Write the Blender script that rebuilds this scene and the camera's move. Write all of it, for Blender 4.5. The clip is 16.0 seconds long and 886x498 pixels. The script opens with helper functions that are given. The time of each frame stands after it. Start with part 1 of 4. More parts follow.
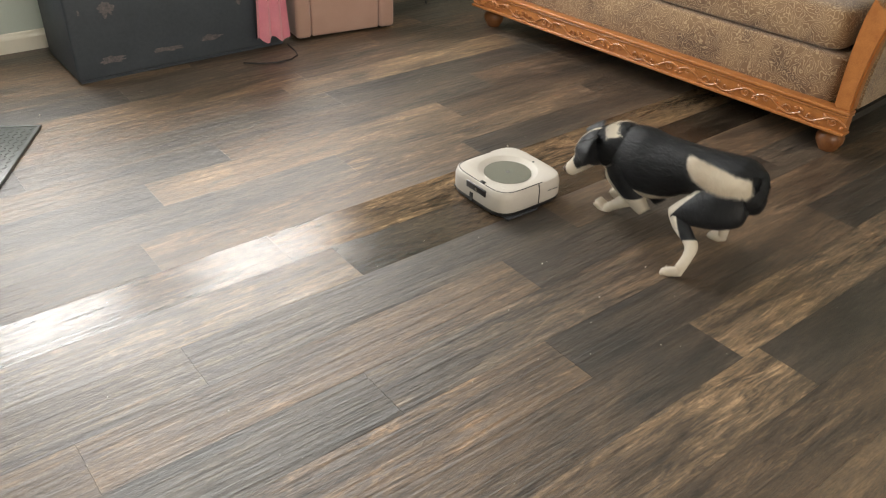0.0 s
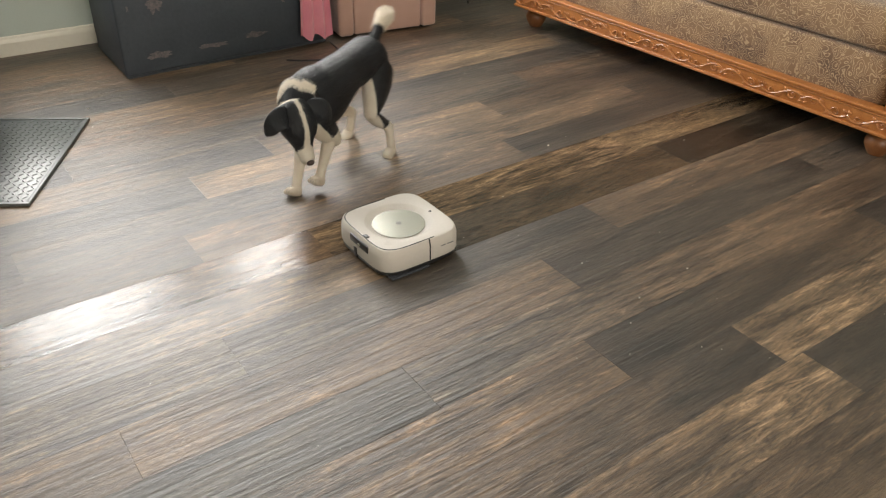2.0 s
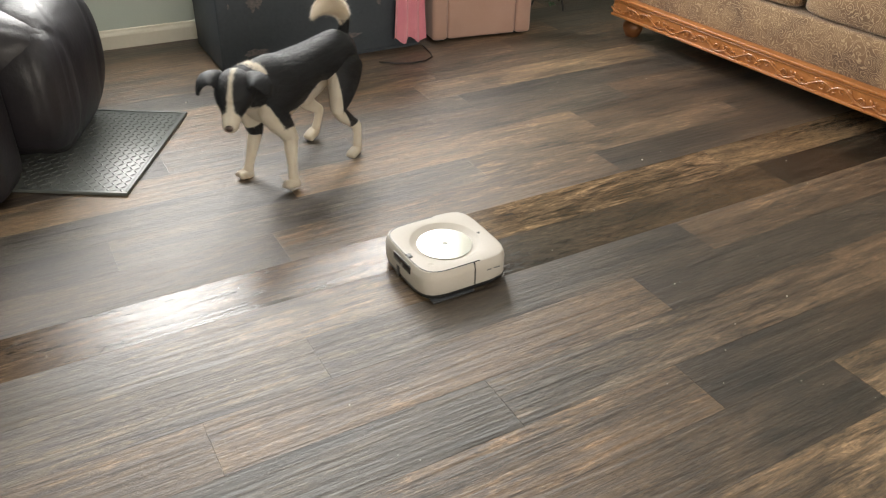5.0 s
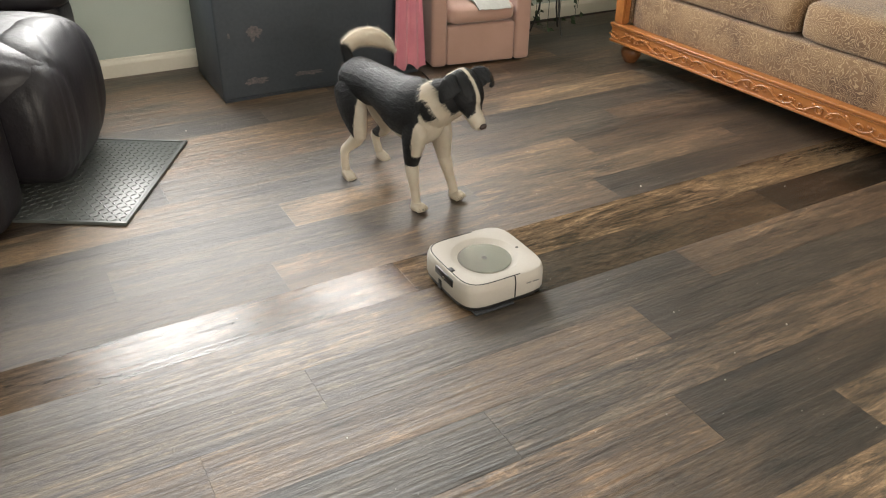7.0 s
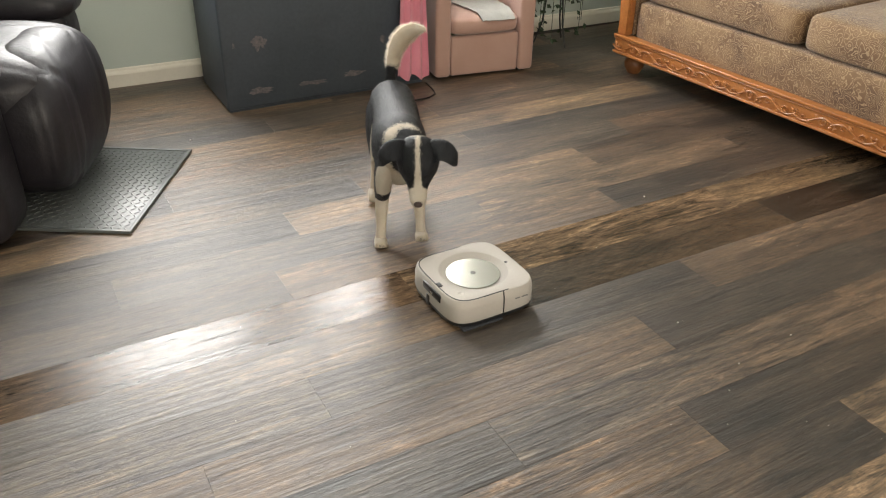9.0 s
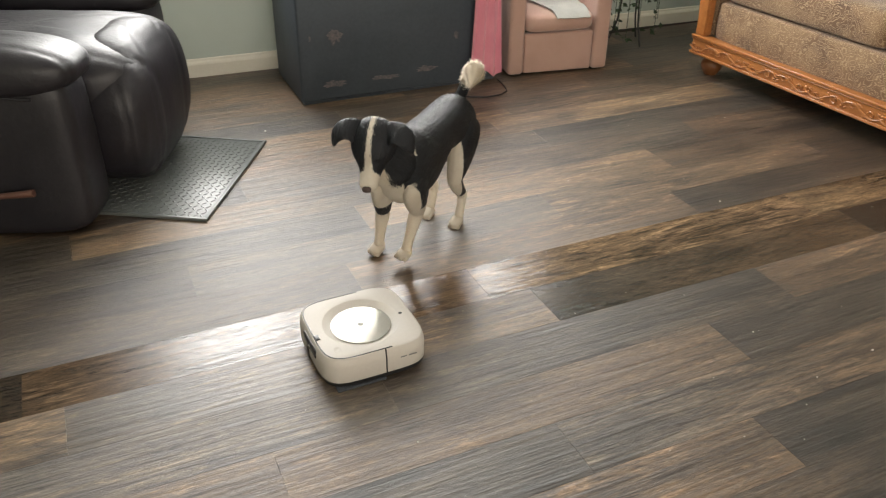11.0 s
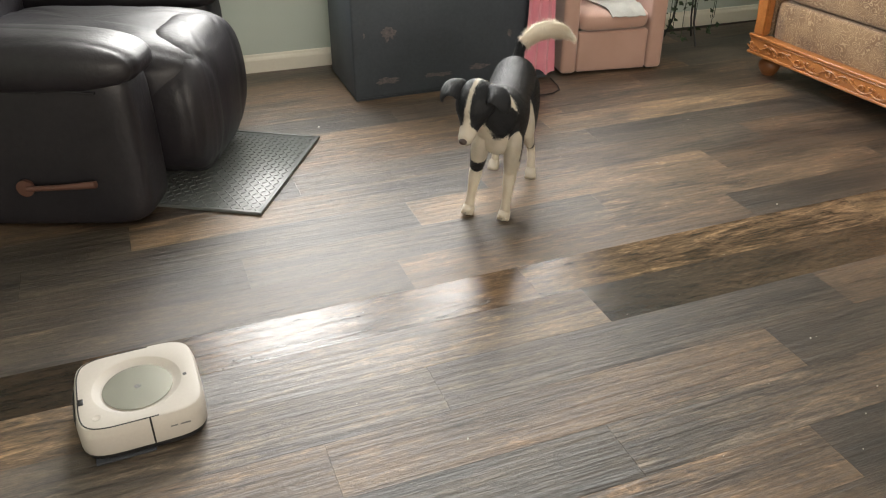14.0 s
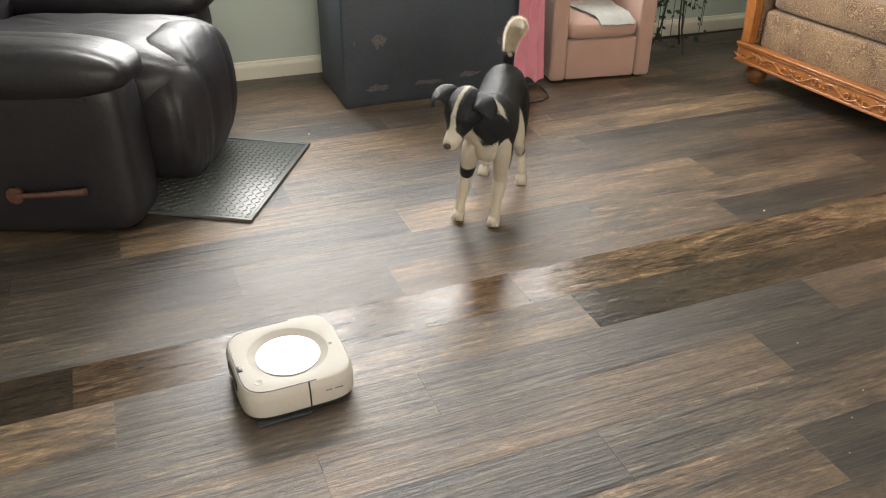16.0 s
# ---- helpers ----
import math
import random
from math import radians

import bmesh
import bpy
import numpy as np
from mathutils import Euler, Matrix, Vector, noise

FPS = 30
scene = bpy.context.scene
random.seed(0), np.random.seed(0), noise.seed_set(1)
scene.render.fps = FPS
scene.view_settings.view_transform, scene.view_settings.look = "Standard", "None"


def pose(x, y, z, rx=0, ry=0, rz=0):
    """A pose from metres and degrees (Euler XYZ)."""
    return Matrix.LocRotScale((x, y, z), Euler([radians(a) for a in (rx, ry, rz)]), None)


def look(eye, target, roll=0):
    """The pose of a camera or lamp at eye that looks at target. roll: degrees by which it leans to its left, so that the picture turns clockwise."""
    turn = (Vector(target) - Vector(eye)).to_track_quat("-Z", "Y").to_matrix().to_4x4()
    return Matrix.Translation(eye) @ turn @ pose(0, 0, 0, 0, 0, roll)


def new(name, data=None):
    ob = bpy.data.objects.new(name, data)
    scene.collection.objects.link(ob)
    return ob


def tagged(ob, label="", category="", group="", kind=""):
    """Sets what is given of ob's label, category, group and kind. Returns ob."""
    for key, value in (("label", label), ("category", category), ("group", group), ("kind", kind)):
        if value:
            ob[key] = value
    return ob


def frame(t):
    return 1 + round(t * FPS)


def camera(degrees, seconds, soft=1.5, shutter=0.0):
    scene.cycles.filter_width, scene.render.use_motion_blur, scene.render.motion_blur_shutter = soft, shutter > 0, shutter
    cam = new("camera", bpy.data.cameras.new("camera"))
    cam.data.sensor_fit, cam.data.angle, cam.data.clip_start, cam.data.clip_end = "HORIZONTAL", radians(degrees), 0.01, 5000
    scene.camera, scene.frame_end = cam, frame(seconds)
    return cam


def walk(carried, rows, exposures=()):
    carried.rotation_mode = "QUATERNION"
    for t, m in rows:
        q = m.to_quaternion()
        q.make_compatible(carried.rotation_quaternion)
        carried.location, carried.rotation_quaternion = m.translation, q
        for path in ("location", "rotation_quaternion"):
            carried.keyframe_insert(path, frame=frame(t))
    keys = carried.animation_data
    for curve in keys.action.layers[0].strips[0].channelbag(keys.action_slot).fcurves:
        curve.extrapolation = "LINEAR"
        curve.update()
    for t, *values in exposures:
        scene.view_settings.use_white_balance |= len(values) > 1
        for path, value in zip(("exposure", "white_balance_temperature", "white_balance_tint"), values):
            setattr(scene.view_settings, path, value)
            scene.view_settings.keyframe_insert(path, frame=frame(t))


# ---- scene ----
cam = camera(56.8, 16.0, soft=1.1, shutter=0.4)
PATH = [
    (0, (0.071, -0.094, 1.367), (1.136, 1.193, 0.268), 1.8),
    (0.5, (0.07, -0.091, 1.366), (1.118, 1.21, 0.266), 1.4),
    (1, (0.068, -0.092, 1.36), (1.1, 1.223, 0.261), 1.3),
    (1.5, (0.062, -0.095, 1.356), (1.082, 1.233, 0.262), 1.3),
    (2, (0.054, -0.092, 1.352), (1.055, 1.249, 0.256), 1.4),
    (2.5, (0.054, -0.083, 1.351), (1.029, 1.269, 0.246), 1.3),
    (3, (0.051, -0.075, 1.346), (0.996, 1.294, 0.235), 1.5),
    (3.5, (0.048, -0.061, 1.341), (0.957, 1.327, 0.224), 1.5),
    (4, (0.038, -0.044, 1.342), (0.906, 1.368, 0.223), 1.5),
    (6.5, (0.051, -0.03, 1.355), (0.909, 1.44, 0.304), 0.9),
    (7, (0.056, -0.028, 1.366), (0.919, 1.439, 0.317), 0.9),
    (7.5, (0.055, -0.031, 1.364), (0.924, 1.44, 0.325), 0.9),
    (8, (0.053, -0.03, 1.364), (0.924, 1.445, 0.332), 1.0),
    (10.5, (0.04, -0.019, 1.36), (0.838, 1.499, 0.33), 0.9),
    (11, (0.019, -0.005, 1.364), (0.757, 1.537, 0.327), 0.7),
    (11.5, (-0.004, 0.0, 1.369), (0.679, 1.565, 0.326), 0.4),
    (12, (-0.006, 0.0, 1.362), (0.638, 1.58, 0.319), 0.2),
    (12.5, (-0.006, -0.001, 1.363), (0.621, 1.584, 0.317), -0.0),
    (13, (-0.008, 0.002, 1.363), (0.618, 1.587, 0.317), -0.1),
    (13.5, (-0.007, 0.001, 1.365), (0.626, 1.583, 0.319), -0.0),
    (14, (-0.003, 0.001, 1.364), (0.636, 1.584, 0.322), -0.0),
    (14.5, (0.0, 0.002, 1.361), (0.644, 1.585, 0.323), 0.0),
    (15, (-0.002, 0.001, 1.364), (0.649, 1.584, 0.33), 0.1),
    (15.5, (-0.005, -0.007, 1.365), (0.652, 1.577, 0.335), 0.2),
    (16, (-0.006, -0.009, 1.369), (0.658, 1.574, 0.341), 0.3),
]
walk(cam, [(t, look(eye, target, roll)) for t, eye, target, roll in PATH])

# ---- world, light ----
scene.view_settings.exposure = 0.89
world = bpy.data.worlds.new("sky")
scene.world = world
world.use_nodes = True
_n = world.node_tree.nodes
_sky = _n.new("ShaderNodeTexSky")
_sky.sky_type, _sky.sun_disc = "NISHITA", False
_sky.sun_elevation, _sky.sun_rotation = radians(40), radians(20)
_n["Background"].inputs[1].default_value = 0.1
world.node_tree.links.new(_sky.outputs[0], _n["Background"].inputs[0])

# room: planks run along x, the walls are turned a little against them
ROOM = pose(0, 4.018, 0, 0, 0, -3.45)      # foot of the far wall, its local x runs along that wall
WIN_N = (0.20, 1.08, 0.88, 2.20)         # windows in the far wall: x0, x1, z0, z1
WIN_M = (1.40, 2.34, 0.88, 2.20)
WIN_S = (-0.6, 2.2, 0.75, 2.15)          # window in the wall behind the camera
X0, X1, Y0, Y1, ZC = -2.0, 4.35, -6.2, 0.0, 2.45


def window_light(name, x0, x1, z0, z1, y, turn, watts, colour):
    lamp = bpy.data.lights.new(name, "AREA")
    lamp.shape, lamp.size, lamp.size_y = "RECTANGLE", x1 - x0, z1 - z0
    lamp.energy, lamp.color = watts, colour
    ob = new(name, lamp)
    ob.matrix_world = ROOM @ pose((x0 + x1) / 2, y, (z0 + z1) / 2, turn, 0, 0)
    return ob


window_light("daylight_north", *WIN_N, 0.09, -90, 52, (1.0, 0.985, 0.95))
window_light("daylight_north", *WIN_M, 0.09, -90, 56, (1.0, 0.985, 0.95))
window_light("daylight_south", *WIN_S, Y0 - 0.09, 90, 55, (1.0, 0.86, 0.70))


# ---- mesh helpers ----
def part(name, bm, material, parent=None, label="", smooth=True, matrix=None):
    """Link a bmesh as one mesh object under a thing or a part."""
    me = bpy.data.meshes.new(name)
    bm.normal_update()
    bm.to_mesh(me)
    bm.free()
    for m in (material if isinstance(material, (list, tuple)) else [material]):
        me.materials.append(m)
    if smooth:
        me.shade_smooth()
        me.set_sharp_from_angle(angle=radians(38))
    ob = new(name, me)
    if parent is not None:
        ob.parent = parent
    if matrix is not None:
        ob.matrix_local = matrix
    if label:
        ob["label"] = label
    return ob


def thing(name, m, label, category, group="", kind=""):
    ob = new(name)
    ob.empty_display_size = 0.1
    ob.matrix_world = m
    return tagged(ob, label, category, group, kind)


def box(size, at=(0, 0, 0), bevel=0.0, segments=2, bm=None, m=None):
    bm = bm or bmesh.new()
    made = bmesh.ops.create_cube(bm, size=1.0)["verts"]
    bmesh.ops.scale(bm, vec=size, verts=made)
    bmesh.ops.translate(bm, vec=at, verts=made)
    if bevel:
        edges = list({e for v in made for e in v.link_edges})
        out = bmesh.ops.bevel(bm, geom=edges, offset=bevel, segments=segments, affect="EDGES", profile=0.5)
        made = list({v for f in out["faces"] for v in f.verts} | {v for v in made if v.is_valid})
    if m is not None:
        bmesh.ops.transform(bm, matrix=m, verts=made)
    return bm


def superquad(r, at=(0, 0, 0), e=(0.4, 0.4), nu=28, nv=16, bm=None, m=None, wobble=0.0, freq=4.0):
    """A rounded cushion: a superellipsoid with half sizes r."""
    bm = bm or bmesh.new()
    m = m or Matrix()
    power = lambda a, p: math.copysign(abs(a) ** p, a)
    rings = []
    for j in range(nv + 1):
        v = -math.pi / 2 + math.pi * j / nv
        ring = []
        for i in range(nu if 0 < j < nv else 1):
            u = 2 * math.pi * i / nu
            cv = power(math.cos(v), e[0])
            p = Vector((r[0] * cv * power(math.cos(u), e[1]), r[1] * cv * power(math.sin(u), e[1]), r[2] * power(math.sin(v), e[0])))
            if wobble:
                p += p.normalized() * wobble * noise.noise(p * freq + Vector(at) * 3)
            ring.append(bm.verts.new(m @ (p + Vector(at))))
        rings.append(ring)
    for a, b in zip(rings, rings[1:]):
        for i in range(nu):
            q = [a[i % len(a)], a[(i + 1) % len(a)], b[(i + 1) % len(b)], b[i % len(b)]]
            q = [x for k, x in enumerate(q) if x not in q[:k]]
            if len(q) > 2:
                bm.faces.new(q)
    return bm


def loft(points, radii, sides=14, bm=None, m=None, up=(0, 0, 1), caps=True):
    """A tube through points; radii are numbers or (across, along-up) pairs. Rounded ends come from the radii."""
    bm = bm or bmesh.new()
    m = m or Matrix()
    pts = [Vector(p) for p in points]
    rings = []
    for k, p in enumerate(pts):
        d = (pts[min(k + 1, len(pts) - 1)] - pts[max(k - 1, 0)]).normalized()
        side = d.cross(Vector(up))
        side = side.normalized() if side.length > 1e-4 else Vector((1, 0, 0))
        top = side.cross(d)
        ra, rb = radii[k] if isinstance(radii[k], (tuple, list)) else (radii[k], radii[k])
        rings.append([bm.verts.new(m @ (p + side * ra * math.cos(2 * math.pi * i / sides) + top * rb * math.sin(2 * math.pi * i / sides))) for i in range(sides)])
    for a, b in zip(rings, rings[1:]):
        for i in range(sides):
            bm.faces.new((a[i], a[(i + 1) % sides], b[(i + 1) % sides], b[i]))
    if caps:
        bm.faces.new(rings[0][::-1])
        bm.faces.new(rings[-1])
    bmesh.ops.recalc_face_normals(bm, faces=bm.faces)
    return bm


def lathe(profile, sides=32, bm=None, m=None):
    """Turn (radius, z) points round z."""
    bm = bm or bmesh.new()
    m = m or Matrix()
    rings = [[bm.verts.new(m @ Vector((r * math.cos(2 * math.pi * i / sides), r * math.sin(2 * math.pi * i / sides), z))) for i in range(sides)] if r > 1e-6 else [bm.verts.new(m @ Vector((0, 0, z)))] for r, z in profile]
    for a, b in zip(rings, rings[1:]):
        for i in range(sides):
            q = [a[i % len(a)], a[(i + 1) % len(a)], b[(i + 1) % len(b)], b[i % len(b)]]
            q = [x for k, x in enumerate(q) if x not in q[:k]]
            if len(q) > 2:
                bm.faces.new(q)
    bmesh.ops.recalc_face_normals(bm, faces=bm.faces)
    return bm


def prism(outline, z0, z1, bm=None, m=None):
    """An upright prism over a closed outline of (x, y) points."""
    bm = bm or bmesh.new()
    m = m or Matrix()
    lo = [bm.verts.new(m @ Vector((x, y, z0))) for x, y in outline]
    hi = [bm.verts.new(m @ Vector((x, y, z1))) for x, y in outline]
    n = len(lo)
    for i in range(n):
        bm.faces.new((lo[i], lo[(i + 1) % n], hi[(i + 1) % n], hi[i]))
    bm.faces.new(lo[::-1])
    bm.faces.new(hi)
    bmesh.ops.recalc_face_normals(bm, faces=bm.faces)
    return bm


# ---- materials ----
def nodes_of(name):
    m = bpy.data.materials.new(name)
    m.use_nodes = True
    nt = m.node_tree
    return m, nt, nt.nodes["Principled BSDF"], nt.links.new


def add(nt, kind, **values):
    n = nt.nodes.new(kind)
    for key, value in values.items():
        if key in n.inputs:
            n.inputs[key].default_value = value
        else:
            setattr(n, key, value)
    return n


def ramp(nt, stops, fac):
    n = nt.nodes.new("ShaderNodeValToRGB")
    el = n.color_ramp.elements
    while len(el) < len(stops):
        el.new(0.5)
    for e, (p, c) in zip(el, stops):
        e.position, e.color = p, (*c, 1)
    nt.links.new(fac, n.inputs[0])
    return n


def surface(name, c1, c2, rough=0.6, scale=6.0, fine=80.0, bump=0.15, stretch=(1, 1, 1), metal=0.0, spec=0.5, sheen=0.0, spread=0.15, coat=0.0, depth=0.002, glow=0.0):
    """A plain material: two tones mixed by broad blotches and fine grain, with relief and uneven gloss."""
    m, nt, b, link = nodes_of(name)
    co = nt.nodes.new("ShaderNodeTexCoord")
    mp = add(nt, "ShaderNodeMapping", Scale=stretch)
    link(co.outputs["Object"], mp.inputs[0])
    big = add(nt, "ShaderNodeTexNoise", Scale=scale, Detail=4.0, Roughness=0.6)
    small = add(nt, "ShaderNodeTexNoise", Scale=fine, Detail=3.0, Roughness=0.6)
    link(mp.outputs[0], big.inputs["Vector"])
    link(mp.outputs[0], small.inputs["Vector"])
    mix = add(nt, "ShaderNodeMath", operation="MULTIPLY_ADD")
    link(small.outputs["Fac"], mix.inputs[0])
    mix.inputs[1].default_value = 0.4
    sub = add(nt, "ShaderNodeMath", operation="MULTIPLY")
    link(big.outputs["Fac"], sub.inputs[0])
    sub.inputs[1].default_value = 0.6
    link(sub.outputs[0], mix.inputs[2])
    r = ramp(nt, [(0.32, c1), (0.68, c2)], mix.outputs[0])
    link(r.outputs[0], b.inputs["Base Color"])
    rr = add(nt, "ShaderNodeMapRange")
    rr.inputs["To Min"].default_value, rr.inputs["To Max"].default_value = max(0.03, rough - spread), min(1, rough + spread)
    link(big.outputs["Fac"], rr.inputs["Value"])
    link(rr.outputs[0], b.inputs["Roughness"])
    b.inputs["Metallic"].default_value = metal
    b.inputs["Specular IOR Level"].default_value = spec
    b.inputs["Sheen Weight"].default_value = sheen
    b.inputs["Coat Weight"].default_value = coat
    if glow:
        b.inputs["Subsurface Weight"].default_value = glow
        b.inputs["Subsurface Radius"].default_value = (0.04, 0.035, 0.03)
        b.inputs["Subsurface Scale"].default_value = 1.0
    bp = add(nt, "ShaderNodeBump", Strength=bump, Distance=depth)
    link(small.outputs["Fac"], bp.inputs["Height"])
    link(bp.outputs[0], b.inputs["Normal"])
    return m


def plank_material():
    """Embossed vinyl planks; the object's colour is the plank's tone, its random number shifts the print."""
    m, nt, b, link = nodes_of("vinyl_plank")
    co = nt.nodes.new("ShaderNodeTexCoord")
    info = nt.nodes.new("ShaderNodeObjectInfo")
    off = add(nt, "ShaderNodeVectorMath", operation="SCALE")
    off.inputs[0].default_value = (37.0, 91.0, 53.0)
    link(info.outputs["Random"], off.inputs["Scale"])
    pos = add(nt, "ShaderNodeVectorMath", operation="ADD")
    link(co.outputs["Object"], pos.inputs[0])
    link(off.outputs[0], pos.inputs[1])

    def grain(scale, stretch, detail, distortion=0.0, rough=0.6):
        mp = add(nt, "ShaderNodeMapping", Scale=stretch)
        link(pos.outputs[0], mp.inputs[0])
        n = add(nt, "ShaderNodeTexNoise", Scale=scale, Detail=detail, Roughness=rough, Distortion=distortion)
        link(mp.outputs[0], n.inputs["Vector"])
        return n

    cloud = grain(1.0, (1.6, 9.0, 1), 6.0, 0.7, 0.66)
    patch = grain(1.0, (2.6, 8.0, 1), 6.0, 0.6, 0.70)
    streak = grain(1.0, (6.0, 44.0, 1), 10.0, 0.7, 0.80)
    mottle = grain(1.0, (28.0, 54.0, 1), 9.0, 0.8, 0.80)
    fine = grain(1.0, (34.0, 260.0, 1), 5.0, 0.0, 0.75)
    tick = grain(1.0, (3.6, 62.0, 1), 3.0, 0.0, 0.6)
    dark = ramp(nt, [(0.33, (0.36, 0.36, 0.37)), (0.43, (0.70, 0.70, 0.71)), (0.51, (1.0, 1.0, 1.0)), (0.59, (1.24, 1.22, 1.18)), (0.68, (1.6, 1.56, 1.48))], cloud.outputs["Fac"])
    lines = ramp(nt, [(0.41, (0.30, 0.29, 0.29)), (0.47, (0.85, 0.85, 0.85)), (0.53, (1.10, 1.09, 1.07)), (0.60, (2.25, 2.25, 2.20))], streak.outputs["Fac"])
    faint = ramp(nt, [(0.38, (0.68, 0.68, 0.68)), (0.48, (0.98, 0.98, 0.98)), (0.62, (1.28, 1.27, 1.24))], streak.outputs["Fac"])
    worn = ramp(nt, [(0.38, (0.80, 0.80, 0.80)), (0.50, (1.0, 1.0, 1.0)), (0.62, (1.20, 1.18, 1.14))], mottle.outputs["Fac"])
    hair = ramp(nt, [(0.36, (0.68, 0.68, 0.68)), (0.64, (1.32, 1.31, 1.29))], fine.outputs["Fac"])
    where = ramp(nt, [(0.47, (0, 0, 0)), (0.55, (1, 1, 1))], patch.outputs["Fac"])
    scratch = add(nt, "ShaderNodeMix", data_type="RGBA")
    crust = add(nt, "ShaderNodeAttribute", attribute_type="OBJECT", attribute_name="weathered")
    rough_here = add(nt, "ShaderNodeMath", operation="ADD", use_clamp=True)
    link(where.outputs[0], rough_here.inputs[0])
    link(crust.outputs["Fac"], rough_here.inputs[1])
    link(rough_here.outputs[0], scratch.inputs["Factor"])
    link(faint.outputs[0], scratch.inputs[6])
    link(lines.outputs[0], scratch.inputs[7])
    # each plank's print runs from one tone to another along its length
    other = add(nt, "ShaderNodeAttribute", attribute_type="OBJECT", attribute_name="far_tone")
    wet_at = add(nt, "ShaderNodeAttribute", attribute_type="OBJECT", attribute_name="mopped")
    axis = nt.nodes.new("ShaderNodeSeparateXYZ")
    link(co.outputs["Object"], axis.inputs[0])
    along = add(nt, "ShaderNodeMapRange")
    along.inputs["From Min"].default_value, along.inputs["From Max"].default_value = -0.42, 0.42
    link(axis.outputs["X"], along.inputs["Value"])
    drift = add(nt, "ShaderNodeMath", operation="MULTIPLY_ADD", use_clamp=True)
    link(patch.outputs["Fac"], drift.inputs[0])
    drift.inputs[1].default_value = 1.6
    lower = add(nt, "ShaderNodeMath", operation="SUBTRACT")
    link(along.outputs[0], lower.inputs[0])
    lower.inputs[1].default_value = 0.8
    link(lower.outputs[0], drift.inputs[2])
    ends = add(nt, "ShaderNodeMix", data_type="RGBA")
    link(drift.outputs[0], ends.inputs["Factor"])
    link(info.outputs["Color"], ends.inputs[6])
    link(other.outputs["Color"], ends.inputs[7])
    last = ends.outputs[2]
    for out in (dark.outputs[0], scratch.outputs[2], worn.outputs[0], hair.outputs[0]):
        mul = add(nt, "ShaderNodeMix", data_type="RGBA", blend_type="MULTIPLY")
        mul.inputs["Factor"].default_value = 1.0
        link(last, mul.inputs[6])
        link(out, mul.inputs[7])
        last = mul.outputs[2]
    link(last, b.inputs["Base Color"])
    rr = add(nt, "ShaderNodeMapRange")
    rr.inputs["To Min"].default_value, rr.inputs["To Max"].default_value = 0.36, 0.58
    link(streak.outputs["Fac"], rr.inputs["Value"])
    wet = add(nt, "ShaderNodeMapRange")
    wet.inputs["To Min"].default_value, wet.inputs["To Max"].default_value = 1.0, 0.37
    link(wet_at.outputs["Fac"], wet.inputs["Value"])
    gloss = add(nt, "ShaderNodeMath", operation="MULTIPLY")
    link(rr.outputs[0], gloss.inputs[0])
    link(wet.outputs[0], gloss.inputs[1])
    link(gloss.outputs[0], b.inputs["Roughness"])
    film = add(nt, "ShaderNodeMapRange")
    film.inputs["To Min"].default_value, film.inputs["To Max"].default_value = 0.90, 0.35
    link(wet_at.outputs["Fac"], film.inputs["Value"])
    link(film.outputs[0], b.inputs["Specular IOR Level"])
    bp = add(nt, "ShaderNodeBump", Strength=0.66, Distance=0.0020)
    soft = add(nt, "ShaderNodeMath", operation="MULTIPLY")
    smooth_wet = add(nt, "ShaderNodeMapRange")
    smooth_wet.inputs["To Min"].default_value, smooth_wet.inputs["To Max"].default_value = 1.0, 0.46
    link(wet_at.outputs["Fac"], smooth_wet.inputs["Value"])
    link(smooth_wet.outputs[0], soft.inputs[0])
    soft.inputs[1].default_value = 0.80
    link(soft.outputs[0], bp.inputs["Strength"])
    sm = add(nt, "ShaderNodeMath", operation="MULTIPLY_ADD")
    link(tick.outputs["Fac"], sm.inputs[0])
    sm.inputs[1].default_value = 2.6
    link(mottle.outputs["Fac"], sm.inputs[2])
    link(sm.outputs[0], bp.inputs["Height"])
    link(bp.outputs[0], b.inputs["Normal"])
    return m


